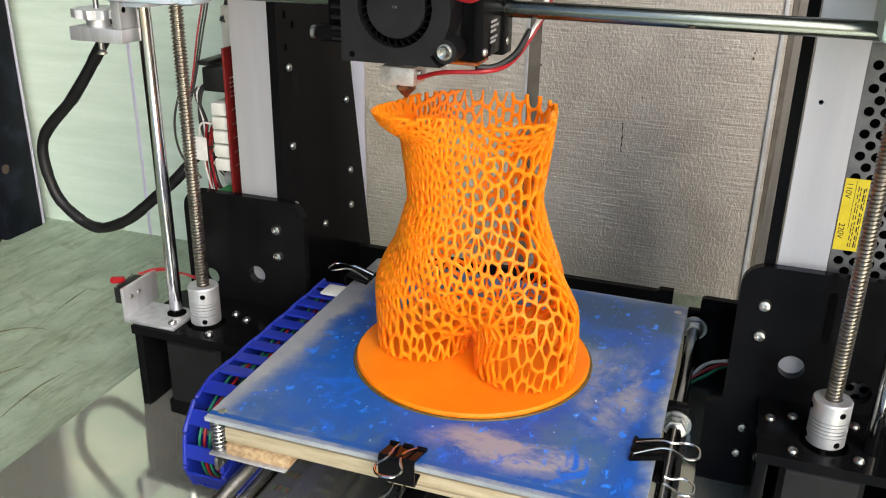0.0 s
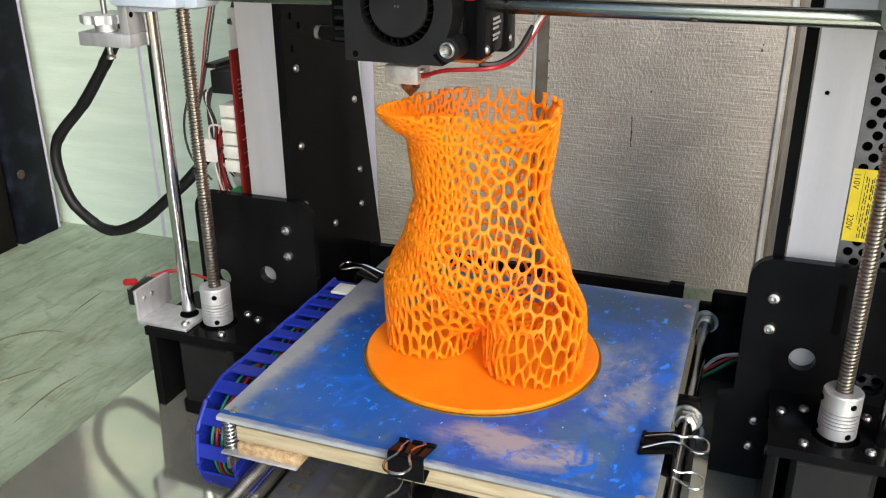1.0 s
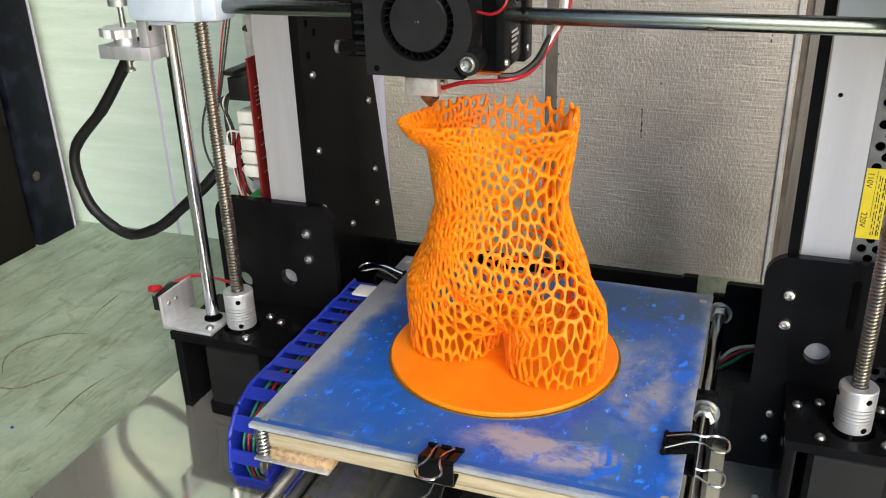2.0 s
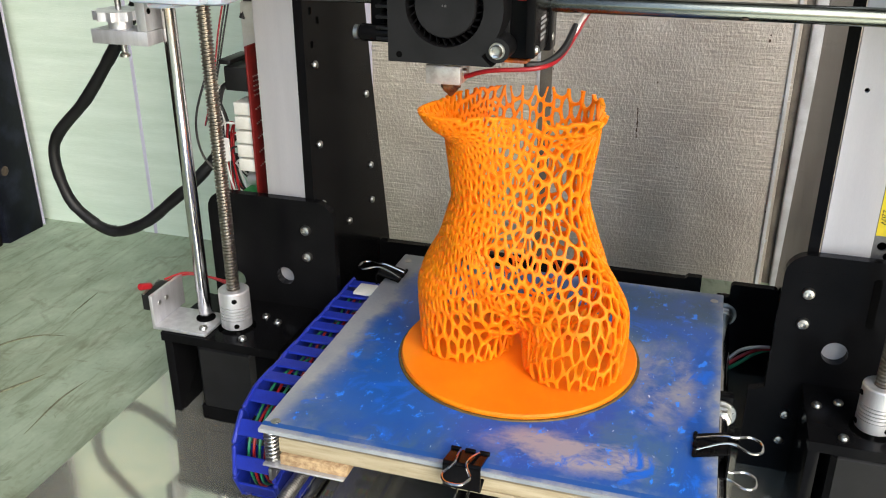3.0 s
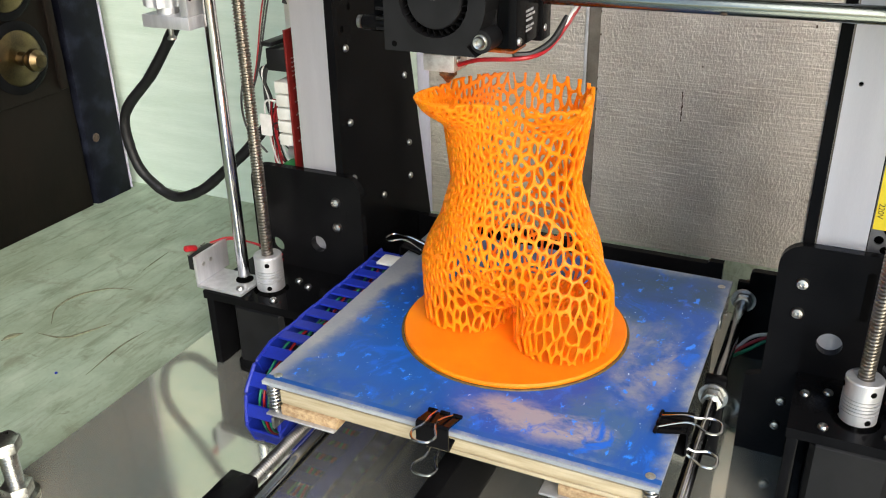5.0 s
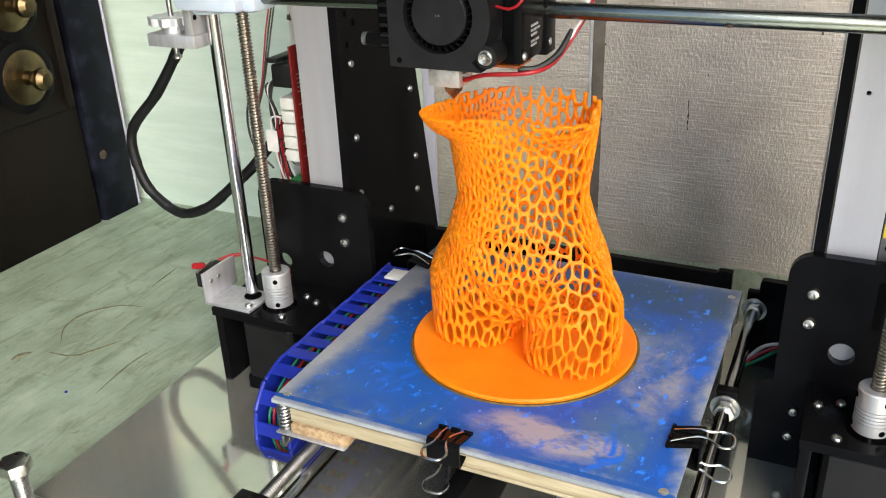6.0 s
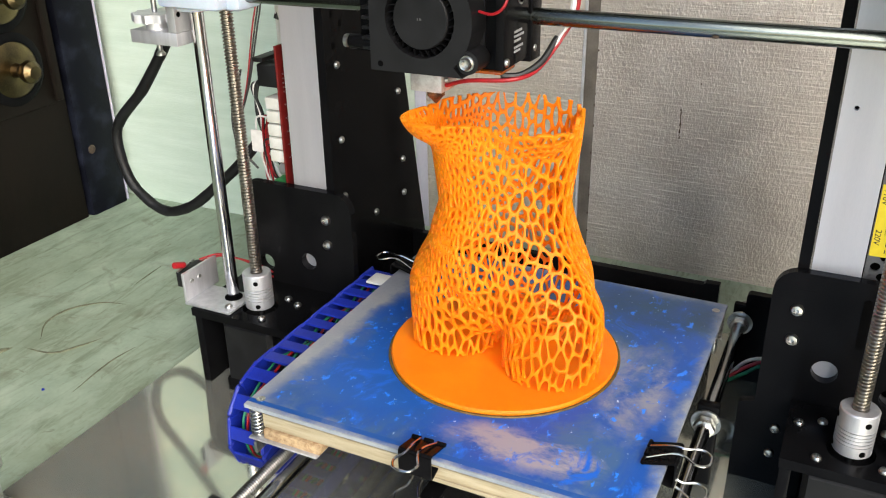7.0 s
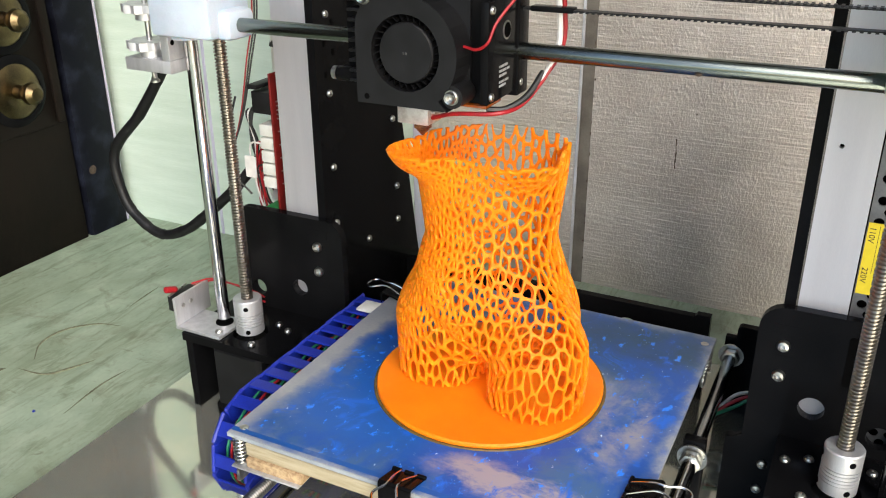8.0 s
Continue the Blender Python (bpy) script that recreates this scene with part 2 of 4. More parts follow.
    c = over(c, (0.31, 0.28, 0.32), times(patch(0.042, -0.082, 0.046, 0.015, 1.0), noise_mask(30, 0.40, 0.54, (0.8, 1.8, 1), 12)))
    c = over(c, (0.24, 0.25, 0.31), times(times(patch(0.078, -0.010, 0.020, 0.045, 1.2), noise_mask(30, 0.44, 0.60, (1, 1, 1), 12)), inside))
    c = over(c, (0.022, 0.062, 0.125), times(times(patch(0.055, 0.082, 0.065, 0.026, 0.9), noise_mask(12, 0.30, 0.62, (1, 1, 1), 8)), inside))
    c = over(c, (0.008, 0.12, 0.58), times(noise_mask(55, 0.56, 0.64, (1, 0.8, 1), 14, 0.8), inside))
    c = over(c, (0.02, 0.22, 0.85), times(noise_mask(130, 0.60, 0.64, (1, 0.7, 1), 12), inside))
    c = over(c, (0.60, 0.74, 0.90), times(noise_mask(300, 0.665, 0.69, (1, 0.6, 1)), inside))
    # a run of blue left along the plate's front edge
    run = n.new("ShaderNodeMath")
    run.operation = "COMPARE"
    l.new(sep.outputs[1], run.inputs[0])
    run.inputs[1].default_value, run.inputs[2].default_value = -0.1030, 0.0017
    c = over(c, (0.012, 0.085, 0.33), times(run.outputs[0], noise_mask(24, 0.28, 0.42, (1, 0.2, 1), 8)))
    l.new(c, p.inputs["Base Color"])
    return m


BED = bed_paint()


# ---------------------------------------------------------------- builders
def thing(name, label, category, group="", kind="", at=(0, 0, 0)):
    ob = new(name)
    ob.location = at
    ob.empty_display_size = 0.01
    return tagged(ob, label, category, group, kind)


def finish(name, bm, material, smooth=True):
    me = bpy.data.meshes.new(name)
    bmesh.ops.recalc_face_normals(bm, faces=bm.faces)
    bm.to_mesh(me)
    bm.free()
    me.materials.append(material)
    if smooth:
        me.polygons.foreach_set("use_smooth", [True] * len(me.polygons))
        me.set_sharp_from_angle(angle=radians(35))
    return me


def part(name, bm, material, parent=None, label="", smooth=True):
    ob = new(name, finish(name, bm, material, smooth))
    if parent:
        # meshes are written in world coordinates; the parent's place is taken off
        base = parent.location.copy()
        p = parent.parent
        while p:
            base += p.location
            p = p.parent
        ob.data.transform(Matrix.Translation(-base))
        ob.parent = parent
    if label:
        tagged(ob, label)
    return ob


def alone(name, bm, material, label, category, group="", kind="", at=None, smooth=True):
    ob = part(name, bm, material, None, "", smooth)
    if at is not None:
        ob.data.transform(Matrix.Translation(-Vector(at)))
        ob.location = at
    return tagged(ob, label, category, group, kind)


def box(x0, x1, y0, y1, z0, z1, bevel=0.0006, bm=None, seg=2):
    own = bmesh.new()
    bmesh.ops.create_cube(own, size=1)
    for v in own.verts:
        v.co = Vector(((x0 + x1) / 2 + v.co.x * (x1 - x0), (y0 + y1) / 2 + v.co.y * (y1 - y0), (z0 + z1) / 2 + v.co.z * (z1 - z0)))
    if bevel:
        bmesh.ops.bevel(own, geom=own.edges[:], offset=bevel, segments=seg, affect="EDGES", profile=0.5)
    return merge(bm, own)


def merge(bm, own):
    if bm is None:
        return own
    me = bpy.data.meshes.new("tmp")
    own.to_mesh(me)
    own.free()
    bm.from_mesh(me)
    bpy.data.meshes.remove(me)
    return bm


def lathe(profile, seg=32, at=(0, 0, 0), axis="z", bm=None):
    """Turns (radius, height) pairs round an axis."""
    own = bmesh.new()
    rings = []
    for r, h in profile:
        if r < 1e-6:
            rings.append([own.verts.new((0, 0, h))])
        else:
            rings.append([own.verts.new((r * math.cos(2 * math.pi * i / seg), r * math.sin(2 * math.pi * i / seg), h)) for i in range(seg)])
    for a, b in zip(rings, rings[1:]):
        for i in range(seg):
            j = (i + 1) % seg
            if len(a) == 1 and len(b) == 1:
                continue
            if len(a) == 1:
                own.faces.new((a[0], b[i], b[j]))
            elif len(b) == 1:
                own.faces.new((a[i], a[j], b[0]))
            else:
                own.faces.new((a[i], a[j], b[j], b[i]))
    turn = {"z": Matrix(), "y": Matrix.Rotation(radians(-90), 4, "X"), "x": Matrix.Rotation(radians(90), 4, "Y"), "-y": Matrix.Rotation(radians(90), 4, "X")}[axis]
    bmesh.ops.transform(own, matrix=Matrix.Translation(at) @ turn, verts=own.verts)
    return merge(bm, own)


def rod(p, q, r, seg=24, bm=None):
    p, q = Vector(p), Vector(q)
    own = lathe([(0, 0), (r * 0.9, 0), (r, r * 0.15), (r, (q - p).length - r * 0.15), (r * 0.9, (q - p).length), (0, (q - p).length)], seg)
    m = Matrix.Translation(p) @ (q - p).to_track_quat("Z", "Y").to_matrix().to_4x4()
    bmesh.ops.transform(own, matrix=m, verts=own.verts)
    return merge(bm, own)


def smooth_path(points, n=8):
    """Catmull-Rom through the points."""
    P = [Vector(p) for p in points]
    P = [2 * P[0] - P[1]] + P + [2 * P[-1] - P[-2]]
    out = []
    for i in range(1, len(P) - 2):
        a, b, c, d = P[i - 1:i + 3]
        for k in range(n):
            t = k / n
            out.append(0.5 * ((2 * b) + (c - a) * t + (2 * a - 5 * b + 4 * c - d) * t * t + (3 * b - a - 3 * c + d) * t ** 3))
    out.append(P[-2])
    return out


def tube(path, r, seg=8, bm=None, radii=None):
    own = bmesh.new()
    path = [Vector(p) for p in path]
    side = None
    rings = []
    for i, p in enumerate(path):
        d = (path[min(i + 1, len(path) - 1)] - path[max(i - 1, 0)]).normalized()
        if side is None:
            side = d.orthogonal().normalized()
        side = (side - d * side.dot(d)).normalized()
        up = d.cross(side)
        k = radii[i] if radii else r
        rings.append([own.verts.new(p + k * (side * math.cos(2 * math.pi * j / seg) + up * math.sin(2 * math.pi * j / seg))) for j in range(seg)])
    for a, b in zip(rings, rings[1:]):
        for j in range(seg):
            own.faces.new((a[j], a[(j + 1) % seg], b[(j + 1) % seg], b[j]))
    own.faces.new(rings[0][::-1])
    own.faces.new(rings[-1])
    return merge(bm, own)


def helix(centre, r, z0, z1, pitch, wire, axis="z", step=14, seg=5, bm=None):
    n = int((z1 - z0) / pitch * step)
    pts = []
    for i in range(n + 1):
        a = 2 * math.pi * i / step
        h = z0 + (z1 - z0) * i / n
        c, s = r * math.cos(a), r * math.sin(a)
        pts.append((centre[0] + c, centre[1] + s, h) if axis == "z" else (centre[0] + c, h, centre[1] + s))
    return tube(pts, wire, seg, bm)


def slab(outline, holes, y0, y1, bevel=0.0005):
    """A plate in the x-z plane from an outline of (x, z), with round holes (x, z, radius), between y0 and y1."""
    own = bmesh.new()
    loops = [outline] + [[(hx + hr * math.cos(2 * math.pi * i / 28), hz + hr * math.sin(2 * math.pi * i / 28)) for i in range(28)] for hx, hz, hr in holes]
    edges = []
    for loop in loops:
        vs = [own.verts.new((x, y0, z)) for x, z in loop]
        edges += [own.edges.new((vs[i], vs[(i + 1) % len(vs)])) for i in range(len(vs))]
    bmesh.ops.triangle_fill(own, edges=edges, use_beauty=True, use_dissolve=False)
    faces = own.faces[:]
    ext = bmesh.ops.extrude_face_region(own, geom=faces)
    bmesh.ops.translate(own, verts=[v for v in ext["geom"] if isinstance(v, bmesh.types.BMVert)], vec=(0, y1 - y0, 0))
    return own


def rounded(x0, x1, z0, z1, r, corners="tl tr"):
    """Outline of a rectangle, some corners rounded."""
    out = []
    for key, cx, cz, a0 in (("br", x1 - r, z0 + r, -90), ("tr", x1 - r, z1 - r, 0), ("tl", x0 + r, z1 - r, 90), ("bl", x0 + r, z0 + r, 180)):
        if key in corners.split():
            out += [(cx + r * math.cos(radians(a0 + 15 * i)), cz + r * math.sin(radians(a0 + 15 * i))) for i in range(7)]
        else:
            out.append({"br": (x1, z0), "tr": (x1, z1), "tl": (x0, z1), "bl": (x0, z0)}[key])
    return out


def screw_head(at, axis, r=0.0028, parent=None, name="screw"):
    """A domed steel screw head with a cross recess."""
    bm = lathe([(0, 0), (r, 0), (r, r * 0.25), (r * 0.8, r * 0.62), (r * 0.35, r * 0.75), (r * 0.3, r * 0.45), (0, r * 0.4)], 16, at, axis)
    return part(name, bm, ZINC, parent)


def hexagon(at, axis, r, h, hole=0.0):
    bm = bmesh.new()
    lo = [bm.verts.new((r * math.cos(math.pi * i / 3), r * math.sin(math.pi * i / 3), 0)) for i in range(6)]
    bm.faces.new(lo)
    e = bmesh.ops.extrude_face_region(bm, geom=bm.faces[:])
    bmesh.ops.translate(bm, verts=[v for v in e["geom"] if isinstance(v, bmesh.types.BMVert)], vec=(0, 0, h))
    bmesh.ops.bevel(bm, geom=bm.edges[:], offset=r * 0.07, segments=2, affect="EDGES", profile=0.5)
    turn = {"z": Matrix(), "y": Matrix.Rotation(radians(-90), 4, "X"), "x": Matrix.Rotation(radians(90), 4, "Y")}[axis]
    bmesh.ops.transform(bm, matrix=Matrix.Translation(at) @ turn, verts=bm.verts)
    return bm


# ---------------------------------------------------------------- the setting
WALL_Y = 0.272
MINT_Y = 0.213
bm = box(-0.9, -0.225, MINT_Y, WALL_Y + 0.03, -0.35, 1.4, 0)
alone("wall_north", bm, WALL_MINT, "mint-white painted board wall behind the printer", "wall", kind="structure")
bm = box(-0.2248, 0.146, WALL_Y - 0.004, WALL_Y + 0.026, -0.35, 1.4, 0.0015)
alone("wall_panel", bm, WALL, "blistered off-white painted board with horizontal saw marks", "wall panel", kind="structure")
bm = box(0.1800, 1.4, WALL_Y + 0.004, WALL_Y + 0.03, -0.35, 1.4, 0.001)
alone("wall_east", bm, WALL, "blistered off-white painted boards beside a post", "wall", kind="structure")
# the groove's shadow is put into this recessed strip's dark colour
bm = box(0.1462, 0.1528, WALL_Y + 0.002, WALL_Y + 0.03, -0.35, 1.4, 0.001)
alone("trim_groove", bm, SEAM, "strip coloured dark as groove shadow, between the wall board and a white strip", "trim", kind="structure")
bm = box(0.1530, 0.1622, WALL_Y - 0.003, WALL_Y + 0.03, -0.35, 1.4, 0.002)
alone("trim_post", bm, TRIM_W, "chipped white corner strip on the wall", "trim", kind="structure")
bm = box(0.1624, 0.1798, WALL_Y - 0.001, WALL_Y + 0.03, -0.35, 1.4, 0.001)
alone("trim_board", bm, POST, "weathered grey-brown board beside the white strip", "trim", kind="structure")
bm = box(-1.2, 1.6, -1.6, WALL_Y + 0.02, -0.045, -0.002, 0.003)
alone("table", bm, TABLE, "worn green-painted wooden table top, scratched and stained", "table")
SHEET_X0 = -0.2635


def sheet_rise(x):
    """The loose sheet curls up a little towards its free edge."""
    return 0.0042 * (max(0.0, -0.120 - x) / 0.1395) ** 1.5


bm = bmesh.new()
rows_ = []
for i in range(31):
    x = SHEET_X0 + 0.1395 * i / 30 if i < 30 else 0.62
    z = sheet_rise(x)
    rows_.append([bm.verts.new(p) for p in ((x, -0.62, z), (x, 0.17, z), (x, 0.17, z - 0.0016), (x, -0.62, z - 0.0016))])
for a, b in zip(rows_, rows_[1:]):
    for k in range(4):
        bm.faces.new((a[k], a[(k + 1) % 4], b[(k + 1) % 4], b[k]))
bm.faces.new(rows_[0])
bm.faces.new(rows_[-1])
alone("metal_sheet", bm, SHEET, "polished dark metal sheet lying under the printer on the table", "metal sheet")
bm = box(-3, 3, -4, 2, -0.80, -0.75, 0)
alone("floor", bm, TRIM_W, "plain grey floor under the table", "floor", kind="structure")
# unseen cover, added to block the sky above and leave the front open
bm = box(-3, 1.6, -0.75, 1.0, 1.8, 1.85, 0)
alone("ceiling", bm, TRIM_W, "unseen white ceiling added over the table to hold back sky light", "ceiling", kind="structure")
# unseen wall, added to close the side and darken panel reflections
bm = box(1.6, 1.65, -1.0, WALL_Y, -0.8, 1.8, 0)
alone("unseen_wall_side", bm, UNSEEN_DIM, "unseen dim grey-brown wall added at the side for the black panels to reflect", "wall", kind="structure")
door = thing("door_1", "dark painted wooden door with brass knob, standing beside the table", "door", kind="structure", at=(-0.549, 0.0, 0.0))
part("door_leaf", box(-0.592, -0.5525, -1.3, 0.1445, -0.35, 1.4, 0.003), DOOR, door)
part("door_jamb", box(-0.612, -0.549, 0.1475, 0.1965, -0.35, 1.4, 0.003), JAMB, door)
part("rail", box(-0.553, -0.548, -1.3, 0.1285, 0.125, 0.4, 0.002), DOOR, door)

# ---------------------------------------------------------------- the printed lattice torso
BED_Y, BED_Z = -0.160, 0.0865
DISC = Vector((-0.002, BED_Y + 0.106, BED_Z))


def smin(a, b, k):
    h = np.clip(0.5 + 0.5 * (b - a) / k, 0, 1)
    return b * (1 - h) + a * h - k * h * (1 - h)


def torso_field(X, Y, Z):
    """Signed distance, roughly: X across, Y to the back, Z up from the disc."""
    zs = [0.0, 0.012, 0.03, 0.040, 0.0535, 0.071, 0.088, 0.104, 0.120, 0.15]
    aw = [0.024, 0.036, 0.0450, 0.0455, 0.0436, 0.0400, 0.0350, 0.0368, 0.0388, 0.041]
    ad = [0.012, 0.020, 0.034, 0.0365, 0.036, 0.033, 0.0305, 0.031, 0.033, 0.034]
    a, b = np.interp(Z, zs, aw), np.interp(Z, zs, ad)
    f = (np.sqrt(((X + 0.0008) / a) ** 2 + (Y / b) ** 2) - 1) * np.minimum(a, b)
    f = f + np.clip(0.019 - Z, 0, 1) * 2.4

    def ball(cx, cy, cz, rx, ry, rz):
        q = np.sqrt(((X - cx) / rx) ** 2 + ((Y - cy) / ry) ** 2 + ((Z - cz) / rz) ** 2)
        return (q - 1) * min(rx, ry, rz)

    r = np.interp(Z, [0, 0.02, 0.05, 0.08], [0.0250, 0.0256, 0.0240, 0.016])
    taper = np.clip(Z - 0.038, 0, 1) * 0.7
    k = np.interp(Z, [0.02, 0.048], [0.005, 0.016])
    for cx, cy in ((-0.0275, 0.0015), (0.0268, -0.0290)):
        f = smin(f, np.sqrt((X - cx) ** 2 + (Y - cy) ** 2) - r + taper, k)
    # forward thigh, seat, belly
    f = smin(f, ball(0.0268, -0.0290, 0.024, 0.0220, 0.0195, 0.034), 0.012)
    f = smin(f, ball(0.0230, 0.0060, 0.034, 0.0240, 0.0270, 0.028), 0.014)
    f = smin(f, ball(-0.0230, 0.0130, 0.034, 0.0248, 0.0240, 0.028), 0.014)
    f = smin(f, ball(0.0, -0.019, 0.058, 0.028, 0.016, 0.028), 0.014)
    # the two folds that run from between the legs up to the hips
    side = np.abs(X - 0.001)
    fold = (Z - 0.021 - 0.85 * side) * 0.76
    f = f + 0.0034 * np.exp(-(fold / 0.0042) ** 2) * np.clip((0.040 - side) / 0.012, 0, 1) * (Y < 0.004)
    # breasts, cut through by the top
    f = smin(f, ball(-0.0350, -0.0150, 0.147, 0.0205, 0.0200, 0.0215), 0.009)
    f = smin(f, ball(0.0160, -0.0285, 0.147, 0.0220, 0.0165, 0.0205), 0.009)
    return f


def surface_net(field, lo, hi, h):
    """Vertices and triangles of the zero surface of a field on a grid."""
    ax = [np.arange(lo[i], hi[i] + h, h) for i in range(3)]
    X, Y, Z = np.meshgrid(*ax, indexing="ij")
    F = field(X, Y, Z)
    S = F < 0
    nx, ny, nz = (s - 1 for s in F.shape)
    total = np.zeros((nx, ny, nz, 3))
    count = np.zeros((nx, ny, nz))
    corner = [(i, j, k) for i in (0, 1) for j in (0, 1) for k in (0, 1)]
    cut = lambda c, A: A[c[0]:c[0] + nx, c[1]:c[1] + ny, c[2]:c[2] + nz]
    for p in corner:
        for d in range(3):
            if p[d]:
                continue
            q = tuple(p[i] + (i == d) for i in range(3))
            f0, f1 = cut(p, F), cut(q, F)
            on = (f0 < 0) != (f1 < 0)
            t = np.where(on, f0 / np.where(on, f0 - f1, 1), 0)
            for i in range(3):
                total[..., i] += np.where(on, p[i] + (t if i == d else 0), 0)
            count += on
    used = count > 0
    index = -np.ones((nx, ny, nz), int)
    index[used] = np.arange(used.sum())
    cell = np.argwhere(used)
    V = (cell + total[used] / count[used][:, None]) * h + np.array(lo)
    tris = []
    for d in range(3):
        e, g = (d + 1) % 3, (d + 2) % 3
        sl0, sl1 = [slice(None)] * 3, [slice(None)] * 3
        sl0[d], sl1[d] = slice(0, -1), slice(1, None)
        for i, j, k in np.argwhere(S[tuple(sl0)] != S[tuple(sl1)]):
            c = [i, j, k]
            if min(c[e], c[g]) < 1 or c[e] >= (nx, ny, nz)[e] or c[g] >= (nx, ny, nz)[g]:
                continue
            quad = []
            for de, dg in ((-1, -1), (0, -1), (0, 0), (-1, 0)):
                w = list(c)
                w[e] += de
                w[g] += dg
                quad.append(index[tuple(w)])
            tris += [(quad[0], quad[1], quad[2]), (quad[0], quad[2], quad[3])]
    return V, np.array(tris)


def lattice_sculpture():
    rng = np.random.default_rng(7)
    V, T = surface_net(torso_field, (-0.068, -0.064, -0.010), (0.068, 0.056, 0.150), 0.0014)
    # cell size: larger over the flank that is turned to the light, smaller over the belly
    x, y, z = V.T
    size = 0.0046 + 0.0013 * np.clip((x - 0.002) / 0.022, -1, 1)
    size += 0.0009 * np.sin(x * 190 + 1.3) * np.sin(z * 150 + 0.6) + 0.0005 * np.sin(z * 310 + x * 240 + y * 90)
    size -= 0.0011 * np.exp(-((z - 0.126) / 0.008) ** 2)
    size += 0.0012 * np.exp(-((x - 0.018) / 0.016) ** 2 - ((z - 0.098) / 0.014) ** 2) * (y < 0)
    size += 0.0016 * np.clip((z - 0.130) / 0.006, 0, 1) * (y > -0.012)
    size = np.where(z < 0.036, 0.0053 + 0.0011 * np.sin(z * 170 + x * 130) + 0.0006 * np.sin(x * 420), size)
    # cells stand taller than wide, most of all on the legs
    S = np.stack([x, y, np.interp(z, [-0.02, 0.0, 0.035, 0.06, 0.16], [-0.0080, 0.0, 0.0140, 0.0275, 0.0825])], 1)
    order = rng.permutation(len(V))
    near = np.full(len(V), 1e9)
    label = np.zeros(len(V), int)
    seeds = []
    for i in order:
        if near[i] < size[i] * rng.uniform(0.66, 1.22):
            continue
        d = np.sqrt(((S - S[i]) ** 2).sum(1))
        closer = d < near
        label[closer] = len(seeds)
        near = np.minimum(near, d)
        seeds.append(i)
    L = label[T]
    tri = (L[:, 0] != L[:, 1]) & (L[:, 1] != L[:, 2]) & (L[:, 0] != L[:, 2])
    joints = V[T[tri]].mean(1)
    around = [[] for _ in seeds]
    for k, three in enumerate(L[tri]):
        for s in three:
            around[s].append(k)
    verts, faces = [tuple(p) for p in joints], []
    for s, ring in enumerate(around):
        if len(ring) < 3:
            continue
        P = joints[ring]
        c = P.mean(0)
        _, _, axes = np.linalg.svd(P - c)
        u, v = axes[0], axes[1]
        ring = [ring[i] for i in np.argsort(np.arctan2((P - c) @ v, (P - c) @ u))]
        P = joints[ring]
        span = np.sqrt(((P - c) ** 2).sum(1)).mean()
        if span > 0.012:
            continue
        n0 = len(verts)
        for p in P:
            way = c - p
            gap = np.sqrt((way ** 2).sum())
            wide = 0.00088 - 0.00014 * np.clip(p[0] / 0.03, -1, 1)
            verts.append(tuple(p + way * min(0.60, wide / max(gap, 1e-5) * (1 + 0.25 * gap / span))))
        m = len(ring)
        for i in range(m):
            j = (i + 1) % m
            faces.append((ring[i], ring[j], n0 + j, n0 + i))
    me = bpy.data.meshes.new("tmp")
    me.from_pydata(verts, [], faces)
    # the openings keep fairly sharp corners
    crease = me.attributes.new("crease_vert", "FLOAT", "POINT")
    crease.data.foreach_set("value", [0.0 if i < len(joints) else 0.55 for i in range(len(verts))])
    bm = bmesh.new()
    bm.from_mesh(me)
    for height, outward in ((0.1385, 1), (0.0006, -1)):
        bmesh.ops.bisect_plane(bm, geom=bm.verts[:] + bm.edges[:] + bm.faces[:], plane_co=(0, 0, height), plane_no=(0, 0, outward), clear_outer=True)
    bmesh.ops.recalc_face_normals(bm, faces=bm.faces)
    bm.to_mesh(me)
    bm.free()
    # struts get their thickness and round corners
    tmp = bpy.data.objects.new("tmp", me)
    scene.collection.objects.link(tmp)
    solid = tmp.modifiers.new("thick", "SOLIDIFY")
    solid.thickness, solid.offset = 0.0022, 0
    sub = tmp.modifiers.new("round", "SUBSURF")
    sub.levels = sub.render_levels = 1
    done = bpy.data.meshes.new_from_object(tmp.evaluated_get(bpy.context.evaluated_depsgraph_get()))
    bpy.data.objects.remove(tmp)
    bm = bmesh.new()
    bm.from_mesh(done)
    # turned so that its front looks to the viewer's left; the disc beneath belongs to the print
    bmesh.ops.transform(bm, matrix=Matrix.Translation(DISC + Vector((-0.0030, 0.0075, 0.003))) @ Matrix.Rotation(radians(20), 4, "Z"), verts=bm.verts)
    lathe([(0, 0.0002), (0.0650, 0.0002), (0.0652, 0.0018), (0.0644, 0.003), (0, 0.003)], 96, DISC, "z", bm)
    ob = new("lattice_sculpture", finish("lattice_sculpture", bm, ORANGE))
    ob.data.transform(Matrix.Translation(-DISC))
    ob.location = DISC
    return tagged(ob, "orange plastic open-lattice torso sculpture on a round flat base", "sculpture")


lattice_sculpture()
bm = lathe([(0.0653, 0.0001), (0.0668, 0.0001), (0.0664, 0.0008), (0.0653, 0.0008)], 96, DISC)
alone("glue_ring", bm, BRIM, "thin brown residue ring round the orange base", "residue ring", at=DISC)


# ---------------------------------------------------------------- printer frame
def yz_plate(outline, holes, x0, x1):
    """The same as slab, but standing in the y-z plane."""
    bm = slab(outline, holes, x0, x1)
    for v in bm.verts:
        v.co = Vector((v.co.y, v.co.x, v.co.z))
    return bm


